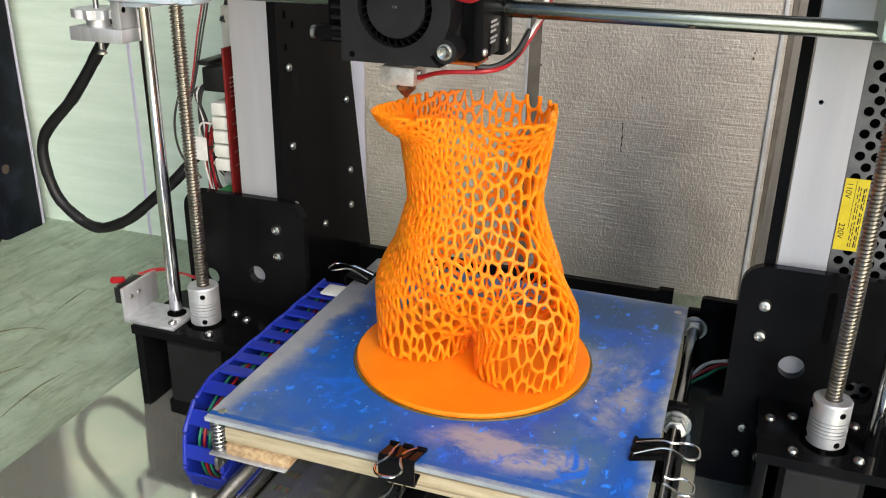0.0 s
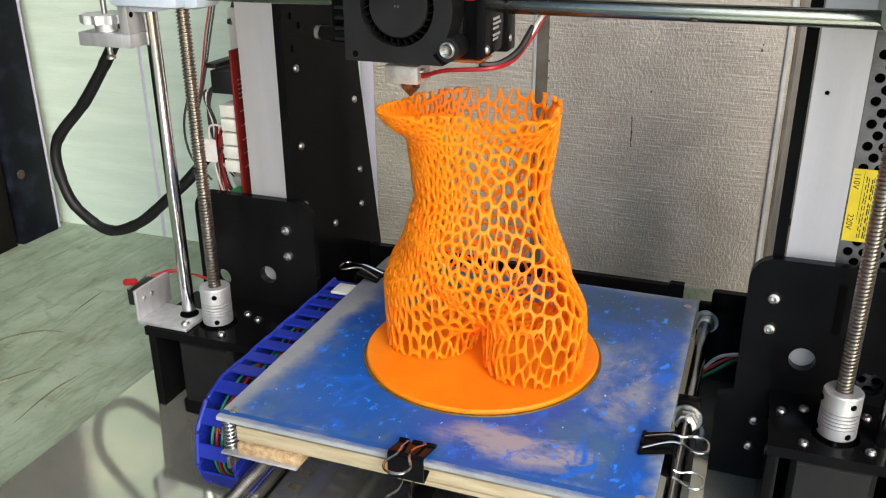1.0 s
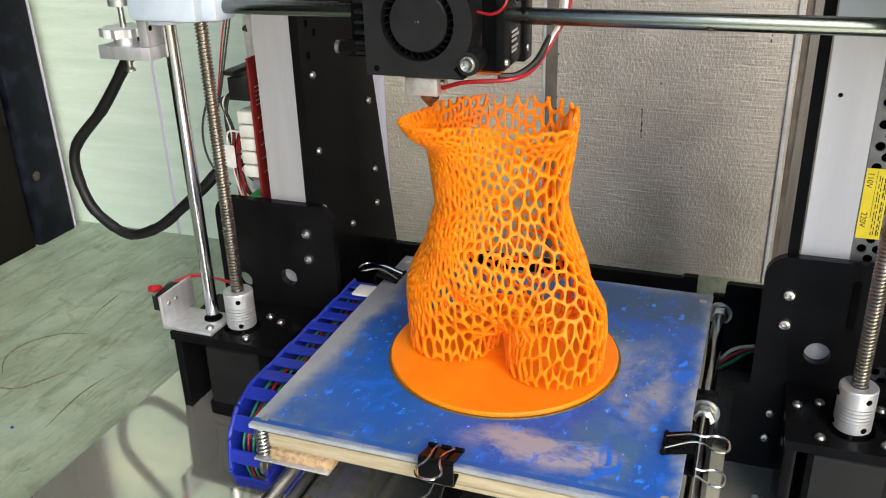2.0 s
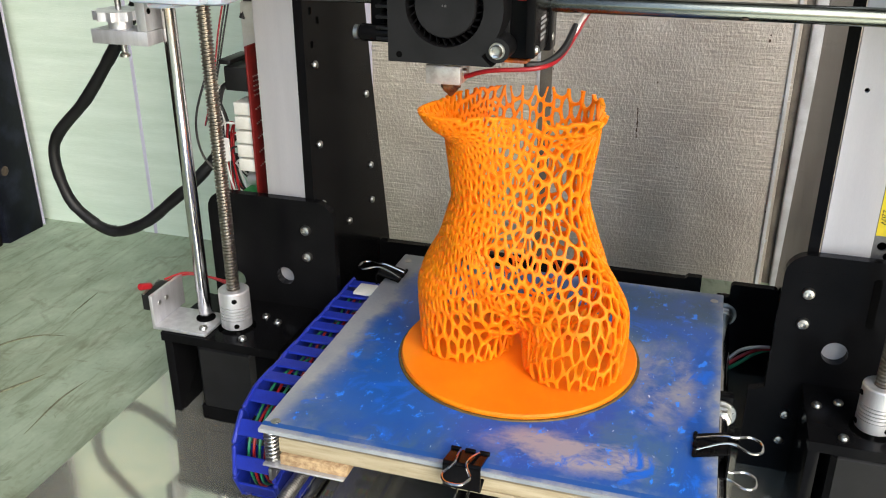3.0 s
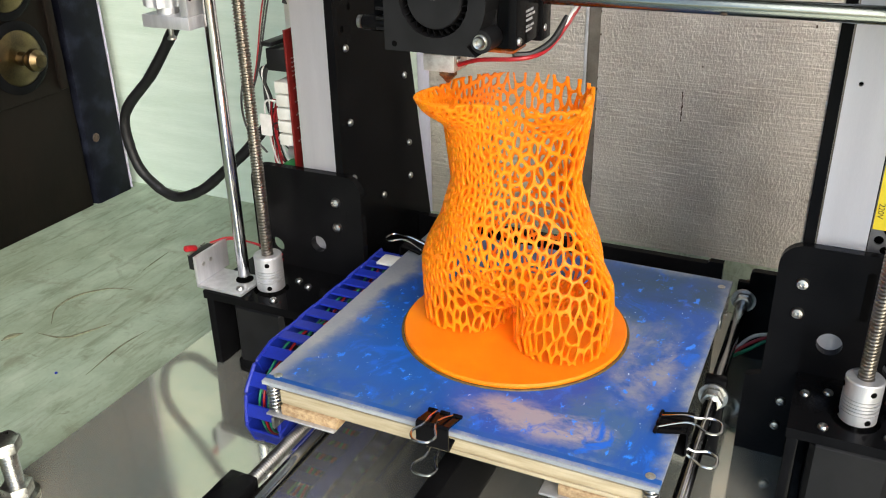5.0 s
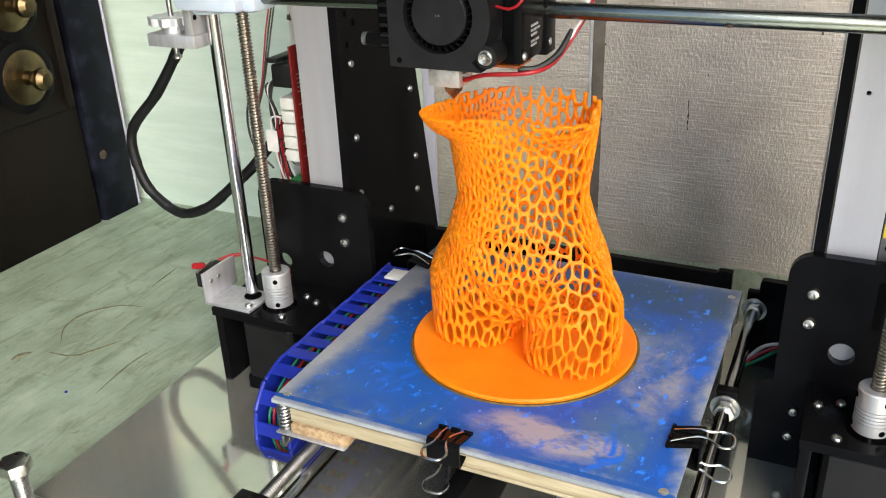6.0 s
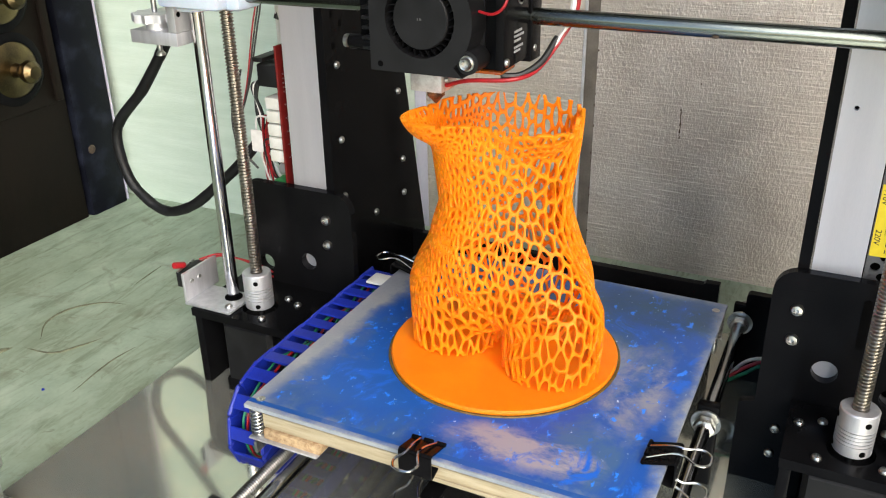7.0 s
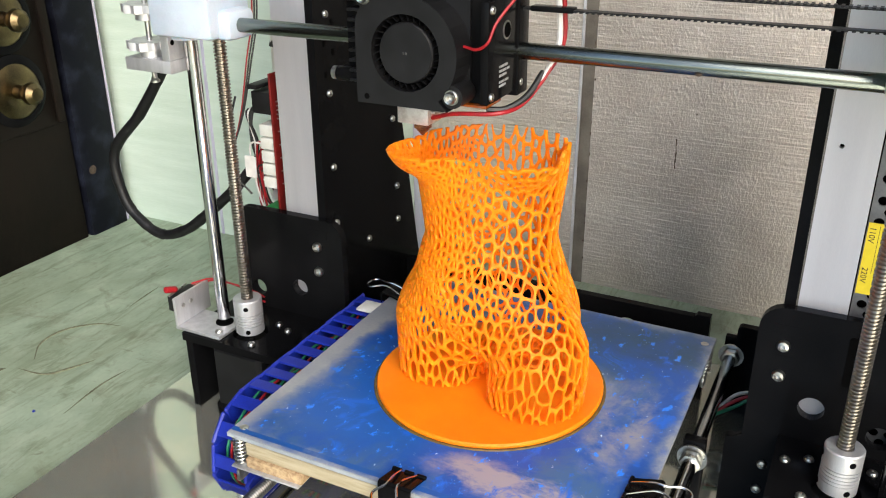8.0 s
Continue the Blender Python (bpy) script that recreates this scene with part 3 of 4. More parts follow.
frame_ = thing("printer_frame", "glossy black acrylic printer frame with silver screws", "printer frame")
part("bracket", slab(rounded(-0.226, -0.1354, 0.0, 0.140, 0.013), [(-0.1725, 0.0851, 0.0062), (-0.2091, 0.0777, 0.0062)], 0.0, 0.006), BLACK, frame_, smooth=False)
out = [(0.1257, 0.0), (0.232, 0.0), (0.232, 0.1425)] + [(0.1344 + 0.013 + 0.013 * math.cos(radians(a)), 0.1295 + 0.013 * math.sin(radians(a))) for a in range(90, 181, 15)] + [(0.1344, 0.056), (0.1257, 0.053)]
part("bracket", slab(out, [(0.1677, 0.0847, 0.007), (0.2037, 0.0759, 0.007)], 0.0, 0.006), BLACK, frame_, smooth=False)
part("slot", slab(rounded(0.1800, 0.1840, 0.103, 0.133, 0.0019, "tl tr bl br"), [], -0.0004, 0.0), HOLE_SHADE, frame_)
side = [(0.006, 0.0), (0.150, 0.0), (0.1407, 0.051), (0.1117, 0.1986), (0.074, 0.43), (0.006, 0.43)]
part("side_panel", yz_plate(side, [], -0.157, -0.1511), BLACK, frame_, smooth=False)
part("side_panel", yz_plate(side, [], 0.1446, 0.1505), BLACK, frame_, smooth=False)
for y, z in ((0.0188, 0.2233), (0.0188, 0.1725), (0.0188, 0.1318), (0.1041, 0.1316), (0.1041, 0.1041), (0.0603, 0.1039), (0.0188, 0.2740), (0.1, 0.186)):
    screw_head((-0.1511, y, z), "x", 0.0026, frame_)
# flat dark patches on the panel paint the shade of pin holes
for y, z in ((0.0165, 0.236), (0.0165, 0.256), (0.026, 0.249), (0.026, 0.268), (0.052, 0.283)):
    part("pin_hole", box(-0.1511, -0.1508, y - 0.0014, y + 0.0014, z - 0.002, z + 0.002, 0), HOLE_SHADE, frame_)
for x, z in ((-0.1552, 0.120), (-0.1552, 0.1013), (0.1484, 0.120), (0.1484, 0.1013)):
    screw_head((x, 0.0, z), "-y", 0.0036, frame_)
    part("nut_slot", box(x - 0.005, x + 0.008, -0.0003, 0.0, z + 0.006, z + 0.0125, 0), BLACK, frame_)
for x, z in ((0.1479, 0.0406), (0.147, 0.0227)):
    screw_head((x, 0.0, z), "-y", 0.003, frame_)
part("back_bar", slab([(-0.15, 0.0), (0.0936, 0.0), (0.0936, 0.068), (0.084, 0.068), (0.082, 0.066), (-0.15, 0.066)], [(0.035, 0.045, 0.009), (-0.06, 0.045, 0.009)], 0.115, 0.121), BLACK, frame_, smooth=False)
part("back_bar_end", slab(rounded(0.1133, 0.1446, 0.0, 0.0693, 0.003), [], 0.108, 0.114), BLACK, frame_, smooth=False)
alone("frame_strip", slab([(-0.1837, 0.04), (-0.1572, 0.04), (-0.1572, 0.43), (-0.1837, 0.43)], [], 0.0064, 0.0094), ALU_STRIP, "brushed silver aluminium upright strip beside the circuit board", "metal strip", "aluminium uprights", smooth=False)
alone("frame_strip", slab([(0.1515, 0.04), (0.1762, 0.04), (0.1762, 0.43), (0.1515, 0.43)], [(0.1585, 0.2325, 0.0012)], 0.0064, 0.0094), ALU_STRIP, "brushed silver aluminium upright strip with a screw hole", "metal strip", "aluminium uprights", smooth=False)


# ---------------------------------------------------------------- lifting screws and motors
def lift(cx, rx, plate, sides, screws):
    y = -0.037
    mount = thing("motor_mount", "glossy black acrylic motor mount with silver screws", "motor mount", "motor mounts")
    top = slab([(plate[0], -0.0585), (plate[1], -0.0585), (plate[1], -0.0005), (plate[0], -0.0005)], [(cx, y, 0.0122)], 0.0575, 0.0634)
    for v in top.verts:
        v.co = Vector((v.co.x, v.co.z, v.co.y))
    part("top_plate", top, BLACK, mount, smooth=False)
    for x in sides:
        part("side_plate", box(x, x + 0.006, -0.056, -0.0005, 0.0, 0.0573, 0.0005), BLACK, mount)
    for x, sy in screws:
        screw_head((x, sy, 0.0634), "z", 0.0028, mount)
    motor = thing("stepper_motor", "black square stepper motor under the mount", "motor", "lifting motors")
    part("body", box(cx - 0.0205, cx + 0.0205, y - 0.0195, y + 0.0205, 0.004, 0.0570, 0.003, seg=1), BLACK_MATT, motor)
    part("end_cap", box(cx - 0.0212, cx + 0.0212, y - 0.0202, y + 0.0212, 0.0, 0.0125, 0.002), BLACK, motor)
    part("shaft", rod((cx, y, 0.055), (cx, y, 0.070), 0.0025), CHROME, motor)
    cpl = thing("shaft_coupler", "silver aluminium shaft coupler with spiral cuts", "coupler", "couplers")
    prof = [(0.0043, 0.0650), (0.0092, 0.0650), (0.0097, 0.0655)]
    for i in range(5):
        z = 0.0715 + i * 0.0021
        prof += [(0.0097, z), (0.0088, z + 0.0001), (0.0088, z + 0.0005), (0.0097, z + 0.0006)]
    prof += [(0.0097, 0.0900), (0.0091, 0.0907), (0.0045, 0.0907), (0.0043, 0.0880), (0, 0.088)]
    part("body", lathe(prof, 40, (cx, y, 0)), ALU, cpl)
    for z, a in ((0.0682, -60), (0.0858, -60), (0.0682, -170), (0.0858, -170)):
        d = Vector((math.cos(radians(a)), math.sin(radians(a)), 0))
        c = Vector((cx, y, z)) + d * 0.0094
        part("set_screw", rod(c - d * 0.001, c + d * 0.0006, 0.0017, 12), HOLE_SHADE, cpl)
    ls = thing("lead_screw", "oiled threaded steel lead screw standing in the coupler", "lead screw", "lead screws")
    prof = [(0, 0.0885)]
    for i in range(162):
        z = 0.0885 + i * 0.0021
        prof += [(0.0032, z), (0.0032, z + 0.0005), (0.0041, z + 0.0009), (0.0041, z + 0.0015), (0.0032, z + 0.0020)]
    bm = lathe(prof, 20, (cx, y, 0))
    for q in bm.verts:
        q.co.z += 0.16 * (q.co.x - cx)
    part("thread", bm, THREAD, ls)
    alone("guide_rod", rod((rx, y, 0.0634), (rx, y, 0.43), 0.0042, 28), CHROME, "polished steel guide rod standing beside the lead screw", "steel rod", "guide rods", at=(rx, y, 0.0634))


lift(-0.190, -0.2125, (-0.233, -0.150), (-0.233,), ((-0.1781, -0.0203), (-0.1784, -0.0513), (-0.1672, -0.0252)))
lift(0.1868, 0.2095, (0.1538, 0.232), (0.1545, 0.225), ((0.171, -0.0511), (0.1599, -0.023), (0.1716, -0.0171), (0.203, -0.0152), (0.2028, -0.0484)))

# end stop on its angle
es = thing("end_stop", "limit switch on a silver aluminium angle with red wires", "limit switch")
bm = box(-0.2397, -0.2015, -0.0566, -0.028, 0.0636, 0.0660, 0.0005)
box(-0.2397, -0.2373, -0.0566, -0.022, 0.0661, 0.0873, 0.0005, bm)
part("angle_bracket", bm, ALU, es)
part("switch", box(-0.2475, -0.2399, -0.053, -0.031, 0.0745, 0.0860, 0.0006), BLACK_MATT, es)
part("lever", rod((-0.2455, -0.0535, 0.0862), (-0.2455, -0.036, 0.0885), 0.0007, 8), ZINC, es)
part("button", rod((-0.2450, -0.0560, 0.0925), (-0.2440, -0.0475, 0.0895), 0.0023, 14), RED, es)
part("slot_ring", lathe([(0.0035, 0), (0.0062, 0), (0.0062, 0.0006), (0.0035, 0.0006)], 24, (-0.2125, -0.037, 0.0661)), HOLE_SHADE, es)
for y in (-0.0495, -0.0415):
    part("screw", lathe([(0, 0), (0.0016, 0), (0.0016, 0.0006), (0.0009, 0.001), (0, 0.001)], 12, (-0.2373, y, 0.0795), "x"), ZINC, es)
screw_head((-0.2065, -0.0505, 0.0660), "z", 0.0028, es)
for k in (0, 1):
    pts = smooth_path([(-0.244, -0.032, 0.085 + k * 0.002), (-0.236, -0.020, 0.0860 + k * 0.0015), (-0.224, -0.014, 0.0835), (-0.214, -0.011 + k * 0.002, 0.081 - 0.003 * k), (-0.206, -0.008, 0.0775 - 0.005 * k), (-0.203, -0.003, 0.072 - 0.004 * k)])
    part("wire", tube(pts, 0.0007, 6), RED, es)

# ---------------------------------------------------------------- gantry
GY = -0.037
gan = thing("gantry", "milky plastic carriage ends joined by greenish steel rods", "gantry")
bm = box(-0.224, -0.178, -0.058, -0.020, 0.2675, 0.34, 0.003)
lathe([(0.0046, 0.2640), (0.0112, 0.2640), (0.0118, 0.2650), (0.0118, 0.34), (0, 0.34)], 32, (-0.2125, GY, 0), "z", bm)
box(-0.186, -0.1697, -0.050, -0.026, 0.2665, 0.2840, 0.004, bm)
part("left_end", bm, WHITE_PL, gan)
bm = box(0.1716, 0.236, -0.058, -0.020, 0.2720, 0.345, 0.003)
lathe([(0.0046, 0.2690), (0.0112, 0.2690), (0.0118, 0.2700), (0.0118, 0.34), (0, 0.34)], 32, (0.2095, GY, 0), "z", bm)
GREENISH = mat("pale_green_plastic", (0.5, 0.66, 0.6), (0.42, 0.58, 0.53), rough=0.4, scale=60, Subsurface_Weight=0.2, Subsurface_Scale=0.005)
part("right_end", bm, GREENISH, gan)
ROD_G = mat("greased_steel", (0.19, 0.215, 0.20), (0.075, 0.075, 0.065), rough=0.22, metal=1, scale=25, stretch=(0.6, 4, 4), lo=0.45, hi=0.75)
for z in (0.2750, 0.3200):
    part("rail", rod((-0.176, GY - 0.003, z), (0.18, GY - 0.003, z), 0.0042, 28), ROD_G, gan)
part("stain", lathe([(0, 0), (0.0013, 0.0001), (0.0017, 0.0007), (0.0010, 0.0013), (0, 0.0014)], 12, (0.0945, GY - 0.0060, 0.2712), "z"), CRACK, gan)
for z, x0 in ((0.2955, -0.01), (0.3045, -0.01)):
    bm = box(x0, 0.18, -0.040, -0.034, z, z + 0.0006, 0)
    for i in range(62):
        box(x0 + i * 0.003, x0 + i * 0.003 + 0.0015, -0.040, -0.034, z - 0.0006 if z < 0.3 else z + 0.0006, z if z < 0.3 else z + 0.0012, 0, bm)
    part("toothed_belt", bm, BLACK_MATT, gan, "black toothed rubber belt")
part("belt_clamp", box(0.010, 0.032, -0.0405, -0.0335, 0.2945, 0.2972, 0.0006), BLACK, gan)

# adjustable stop hanging from the left end
adj = thing("height_stop", "silver aluminium bracket with knurled thumb nuts on a screw", "adjuster")
bm = box(-0.2560, -0.2190, -0.050, -0.032, 0.2430, 0.2510, 0.0006)
box(-0.2250, -0.2186, -0.050, -0.032, 0.2511, 0.335, 0.0006, bm)
part("bracket", bm, ALU, adj)
part("bolt", rod((-0.2420, -0.041, 0.2372), (-0.2420, -0.041, 0.34), 0.0017, 12), ZINC, adj)
part("bolt_head", lathe([(0, 0.2345), (0.0030, 0.2345), (0.0030, 0.2357), (0.0017, 0.2371), (0, 0.2371)], 16, (-0.2420, -0.041, 0)), ZINC, adj)
for z in (0.2511, 0.2735):
    bm = bmesh.new()
    n = 60
    lo, hi = [], []
    for i in range(n):
        r = 0.0132 + 0.0011 * math.cos(2 * math.pi * i / n * 10)
        c, s = math.cos(2 * math.pi * i / n), math.sin(2 * math.pi * i / n)
        lo.append(bm.verts.new((-0.2420 + r * c, -0.041 + r * s, z + 0.005)))
        hi.append(bm.verts.new((-0.2420 + r * c, -0.041 + r * s, z + 0.010)))
    for i in range(n):
        bm.faces.new((lo[i], lo[(i + 1) % n], hi[(i + 1) % n], hi[i]))
    bm.faces.new(lo)
    bm.faces.new(hi)
    lathe([(0, 0), (0.0066, 0), (0.0068, 0.005), (0, 0.005)], 24, (-0.2420, -0.041, z), "z", bm)
    part("thumb_nut", bm, ALU, adj)
for z in (0.262, 0.296):
    part("hole", rod((-0.2188, -0.0465, z), (-0.2183, -0.0465, z), 0.0017, 14), HOLE_SHADE, adj)

# sleeved cable that loops down from the gantry and back to the board
pts = smooth_path([(-0.243, -0.012, 0.285), (-0.262, 0.004, 0.258), (-0.296, 0.022, 0.2260), (-0.331, 0.028, 0.1870), (-0.3675, 0.030, 0.1500), (-0.3650, 0.030, 0.1120), (-0.3480, 0.030, 0.0930), (-0.3270, 0.030, 0.0860), (-0.3000, 0.030, 0.0960), (-0.2740, 0.030, 0.1160), (-0.2500, 0.032, 0.1370), (-0.226, 0.040, 0.166)], 14)
rad = [0.0043 * (0.92 + 0.09 * ((i % 11) / 10)) for i in range(len(pts))]
alone("sleeved_cable", tube(pts, 0.005, 12, None, rad), BLACK_MATT, "thick black tape-wrapped cable looping beside the printer", "cable")

# ---------------------------------------------------------------- print head
ph = thing("extruder", "black extruder with round blower fan and silver heater block", "extruder")
X0 = -0.0648
bm = bmesh.new()
out = [(X0, 0.2496), (-0.0150, 0.2496)] + [(-0.0375 + 0.0275 * math.cos(radians(a)), 0.2753 + 0.0275 * math.sin(radians(a))) for a in range(-50, 91, 10)] + [(X0 + 0.017 - 0.017 * math.sin(radians(a)), 0.2858 + 0.017 * math.cos(radians(a))) for a in range(0, 91, 10)]
cx, cz = -0.0375, 0.2757
blow = part("blower_housing", slab(out, [(cx, cz, 0.0185)], -0.0860, -0.0700), BLACK_MATT, ph, smooth=False)
part("blower_back", slab([(X0, 0.2496), (-0.0150, 0.2496), (-0.0105, 0.26), (-0.0105, 0.30), (X0, 0.30)], [], -0.0699, -0.0680), BLACK_MATT, ph)
part("hub", lathe([(0, 0.0), (0.0140, 0.0), (0.0146, 0.0008), (0.0146, 0.010), (0, 0.010)], 48, (cx, -0.0853, cz), "y"), BLACK_MATT, ph)
for i in range(30):
    a = 2 * math.pi * i / 30
    c, s = math.cos(a), math.sin(a)
    bm = bmesh.new()
    vs = [bm.verts.new((cx + r * math.cos(a + o), y, cz + r * math.sin(a + o))) for r, o in ((0.0150, 0), (0.0180, 0.09)) for y in (-0.0838, -0.0715)]
    bm.faces.new((vs[0], vs[1], vs[3], vs[2]))
    e = bmesh.ops.extrude_face_region(bm, geom=bm.faces[:])
    bmesh.ops.translate(bm, verts=[v for v in e["geom"] if isinstance(v, bmesh.types.BMVert)], vec=(-0.0006 * s, 0, 0.0006 * c))
    part("blade", bm, BLACK, ph, smooth=False)
for x, z, r in ((-0.0126, 0.2571, 0.0056), (-0.0590, 0.3010, 0.0055)):
    part("ear", lathe([(0, 0), (r, 0), (r, 0.015), (0, 0.015)], 24, (x, -0.0856, z), "y"), BLACK_MATT, ph)
    part("socket_screw", lathe([(0, 0.0005), (0.0016, 0.0005), (0.0018, 0.0032), (0.0026, 0.0034), (0.0029, 0.0028), (0.0030, 0)], 20, (x, -0.0856, z), "-y"), ZINC, ph)
    part("washer", lathe([(0, 0), (0.0037, 0), (0.0037, 0.0007), (0, 0.0007)], 24, (x, -0.0857, z), "-y"), ZINC, ph)
part("dimple", rod((X0 + 0.0055, -0.0863, 0.2530), (X0 + 0.0055, -0.0855, 0.2530), 0.0015, 14), HOLE_SHADE, ph)
HUBINK = mat("faint_print", (0.08, 0.08, 0.08), rough=0.6)
for i in (0, 1):
    part("mark", box(cx - 0.0012 + i * 0.0012, cx - 0.0008 + i * 0.0016, -0.0856, -0.0853, cz - 0.0005, cz + 0.0005, 0), HUBINK, ph)
part("motor_block", box(-0.0630, -0.0015, -0.0675, -0.020, 0.2502, 0.335, 0.001), BLACK, ph)
part("side_fan", box(-0.0013, 0.0030, -0.0790, -0.0349, 0.2530, 0.3010, 0.0008), BLACK, ph)
part("side_hole", lathe([(0, 0), (0.0045, 0), (0.0045, 0.0004), (0, 0.0004)], 24, (0.0030, -0.0575, 0.2855), "x"), ZINC, ph)
part("side_hole_core", lathe([(0, 0), (0.0036, 0), (0.0036, 0.0007), (0, 0.0007)], 24, (0.0030, -0.0575, 0.2855), "x"), HOLE_SHADE, ph)
for y, z in ((-0.0755, 0.2565), (-0.0390, 0.2565), (-0.0755, 0.2970)):
    screw_head((0.0030, y, z), "x", 0.0021, ph)
for i, (w, z) in enumerate(((0.0105, 0.2690), (0.0130, 0.2668), (0.0090, 0.2646), (0.0120, 0.2615), (0.0085, 0.2596))):
    for k in range(7):
        y = -0.0655 + k * w / 7
        part("print_bar", box(0.0030, 0.0032, y, y + w / 7 * (0.5 + 0.2 * ((k * 5 + i) % 3) / 2), z - 0.0006, z + 0.0006, 0), GREYINK, ph)
for i in range(9):
    part("fin", box(-0.0735, -0.0640, -0.0790, -0.0600, 0.2575 + i * 0.005, 0.2590 + i * 0.005, 0.0003), BLACK_MATT, ph)
part("fin_plate", box(-0.0795, -0.0725, -0.0700, -0.0480, 0.2570, 0.3050, 0.001), BLACK, ph)
for z in (0.2600, 0.3010):
    part("standoff", rod((-0.0830, -0.074, z), (-0.064, -0.074, z), 0.0042, 16), BLACK, ph)
    part("screw", lathe([(0, 0), (0.0034, 0), (0.0034, 0.002), (0.002, 0.003), (0, 0.003)], 16, (-0.0860, -0.074, z), "x"), ZINC, ph)
part("carriage", box(-0.060, 0.004, -0.0440, -0.0300, 0.2500, 0.335, 0.001), BLACK, ph)
hx = -0.0420
hz = 0.0020
part("heat_break", rod((hx, -0.060, 0.2425 + hz), (hx, -0.060, 0.2560), 0.0032, 16), THREAD, ph)
block = part("heater_block", box(hx - 0.0106, hx + 0.0072, -0.0680, -0.0510, 0.2337 + hz, 0.2428 + hz, 0.0006), HEATER, ph)
part("grub_screw", rod((hx + 0.0076, -0.0640, 0.2400 + hz), (hx + 0.0095, -0.0640, 0.2400 + hz), 0.0016, 12), ZINC, block)
bm = hexagon((hx, -0.060, 0.2306 + hz), "z", 0.0052, 0.0030)
lathe([(0.0046, 0.2306), (0.0006, 0.2262), (0, 0.2262)], 20, (hx, -0.060, hz), "z", bm)
part("nozzle", bm, COPPER, ph, "sooty brass nozzle")
part("tape", box(hx + 0.008, -0.0020, -0.0690, -0.0500, 0.2484, 0.2500, 0.0007), KAPTON, ph, "crumpled amber heat tape")
part("red_sleeve", tube(smooth_path([(hx + 0.009, -0.0665, 0.2400), (-0.020, -0.0680, 0.2440), (0.001, -0.0640, 0.2455), (0.0095, -0.0520, 0.2480), (0.0155, -0.0400, 0.2580), (0.0195, -0.0345, 0.2670)]), 0.0011, 8), RED, ph)
part("black_sleeve", tube(smooth_path([(-0.004, -0.0640, 0.2468), (0.004, -0.0580, 0.2468), (0.0110, -0.0480, 0.2520), (0.0150, -0.0370, 0.2620)]), 0.0018, 8), BLACK_W, ph)
part("white_wire", tube(smooth_path([(0.0130, -0.0420, 0.2560), (0.0175, -0.0360, 0.2640), (0.0215, -0.0330, 0.2780), (0.0200, -0.0330, 0.3000), (0.0180, -0.0330, 0.3300)]), 0.0015, 8), WHITE_W, ph)
part("red_wire", tube(smooth_path([(0.0100, -0.0440, 0.2520), (0.0180, -0.0340, 0.2640), (0.0232, -0.0310, 0.2780), (0.0222, -0.0310, 0.3000), (0.0200, -0.0310, 0.3300)]), 0.0012, 8), RED, ph)
part("fan_wire", tube(smooth_path([(-0.0100, -0.0780, 0.2800), (-0.0020, -0.0810, 0.2797), (0.0040, -0.0820, 0.2835), (0.0065, -0.0780, 0.2920), (0.0120, -0.0700, 0.3020)]), 0.0007, 8), RED, ph)
ph.location = (0.002, 0.0, 0.0025)

# ---------------------------------------------------------------- control board and power supply
cb = thing("control_board", "red circuit board with white plugs, standing behind the strip", "circuit board")
part("board", box(-0.2010, -0.1995, 0.0130, 0.0450, 0.115, 0.2330, 0.0002), PCB_RED, cb)
for i in range(5):
    z = 0.150 + i * 0.0095
    part("plug", box(-0.2145, -0.2012, 0.016, 0.034, z, z + 0.0082, 0.0006), WHITE_CON, cb)
    for k in range(4):
        part("solder_pin", box(-0.1994, -0.1986, 0.0175 + k * 0.0024, 0.0183 + k * 0.0024, z + 0.004 + k * 0.0004, z + 0.0048 + k * 0.0004, 0), ZINC, cb)
for i in range(5):
    for k in range(3):
        part("solder_pin", box(-0.1994, -0.1986, 0.0175 + k * 0.0028, 0.0185 + k * 0.0028, 0.2010 + i * 0.003, 0.2018 + i * 0.003, 0), ZINC, cb)
part("driver_block", box(-0.2190, -0.2012, 0.0160, 0.0420, 0.2035, 0.2190, 0.001), BLACK_MATT, cb)
part("chip_cap", box(-0.2215, -0.2130, 0.0150, 0.0430, 0.2202, 0.2235, 0.001), BLACK_MATT, cb)
part("terminal", box(-0.2140, -0.2012, 0.0160, 0.0400, 0.1200, 0.1360, 0.0008), PCB_GREEN, cb)
part("capacitor", lathe([(0, 0), (0.0045, 0), (0.0048, 0.001), (0.0048, 0.010), (0, 0.0105)], 20, (-0.2125, 0.026, 0.142), "x"), ALU, cb)
rw = random.Random(5)
for i in range(9):
    z = 0.150 + rw.random() * 0.045
    m_ = (RED, BLACK_W, RED, WHITE_W, BLACK_W)[i % 5]
    p = [(-0.2140, 0.018 + rw.random() * 0.012, z), (-0.2220 - rw.random() * 0.006, 0.020 + rw.random() * 0.012, z - 0.006), (-0.2200 - rw.random() * 0.008, 0.028, 0.146 - rw.random() * 0.02), (-0.2140, 0.036, 0.128 - rw.random() * 0.02), (-0.2060, 0.048, 0.110)]
    part("wire", tube(smooth_path(p), 0.0007, 6), m_, cb)
part("relay", box(-0.2160, -0.2012, 0.0380, 0.0600, 0.2250, 0.2560, 0.001), WHITE_CON, cb)
for k in range(3):
    part("wire", tube(smooth_path([(-0.2145 + 0.002 * k, 0.022, 0.290), (-0.2155 + 0.002 * k, 0.020, 0.265), (-0.221 + 0.002 * k, 0.018, 0.240), (-0.228 + 0.001 * k, 0.016, 0.205), (-0.234, 0.012, 0.180)]), 0.0006, 6), (RED, BLACK_W, BLACK_W)[k], cb)
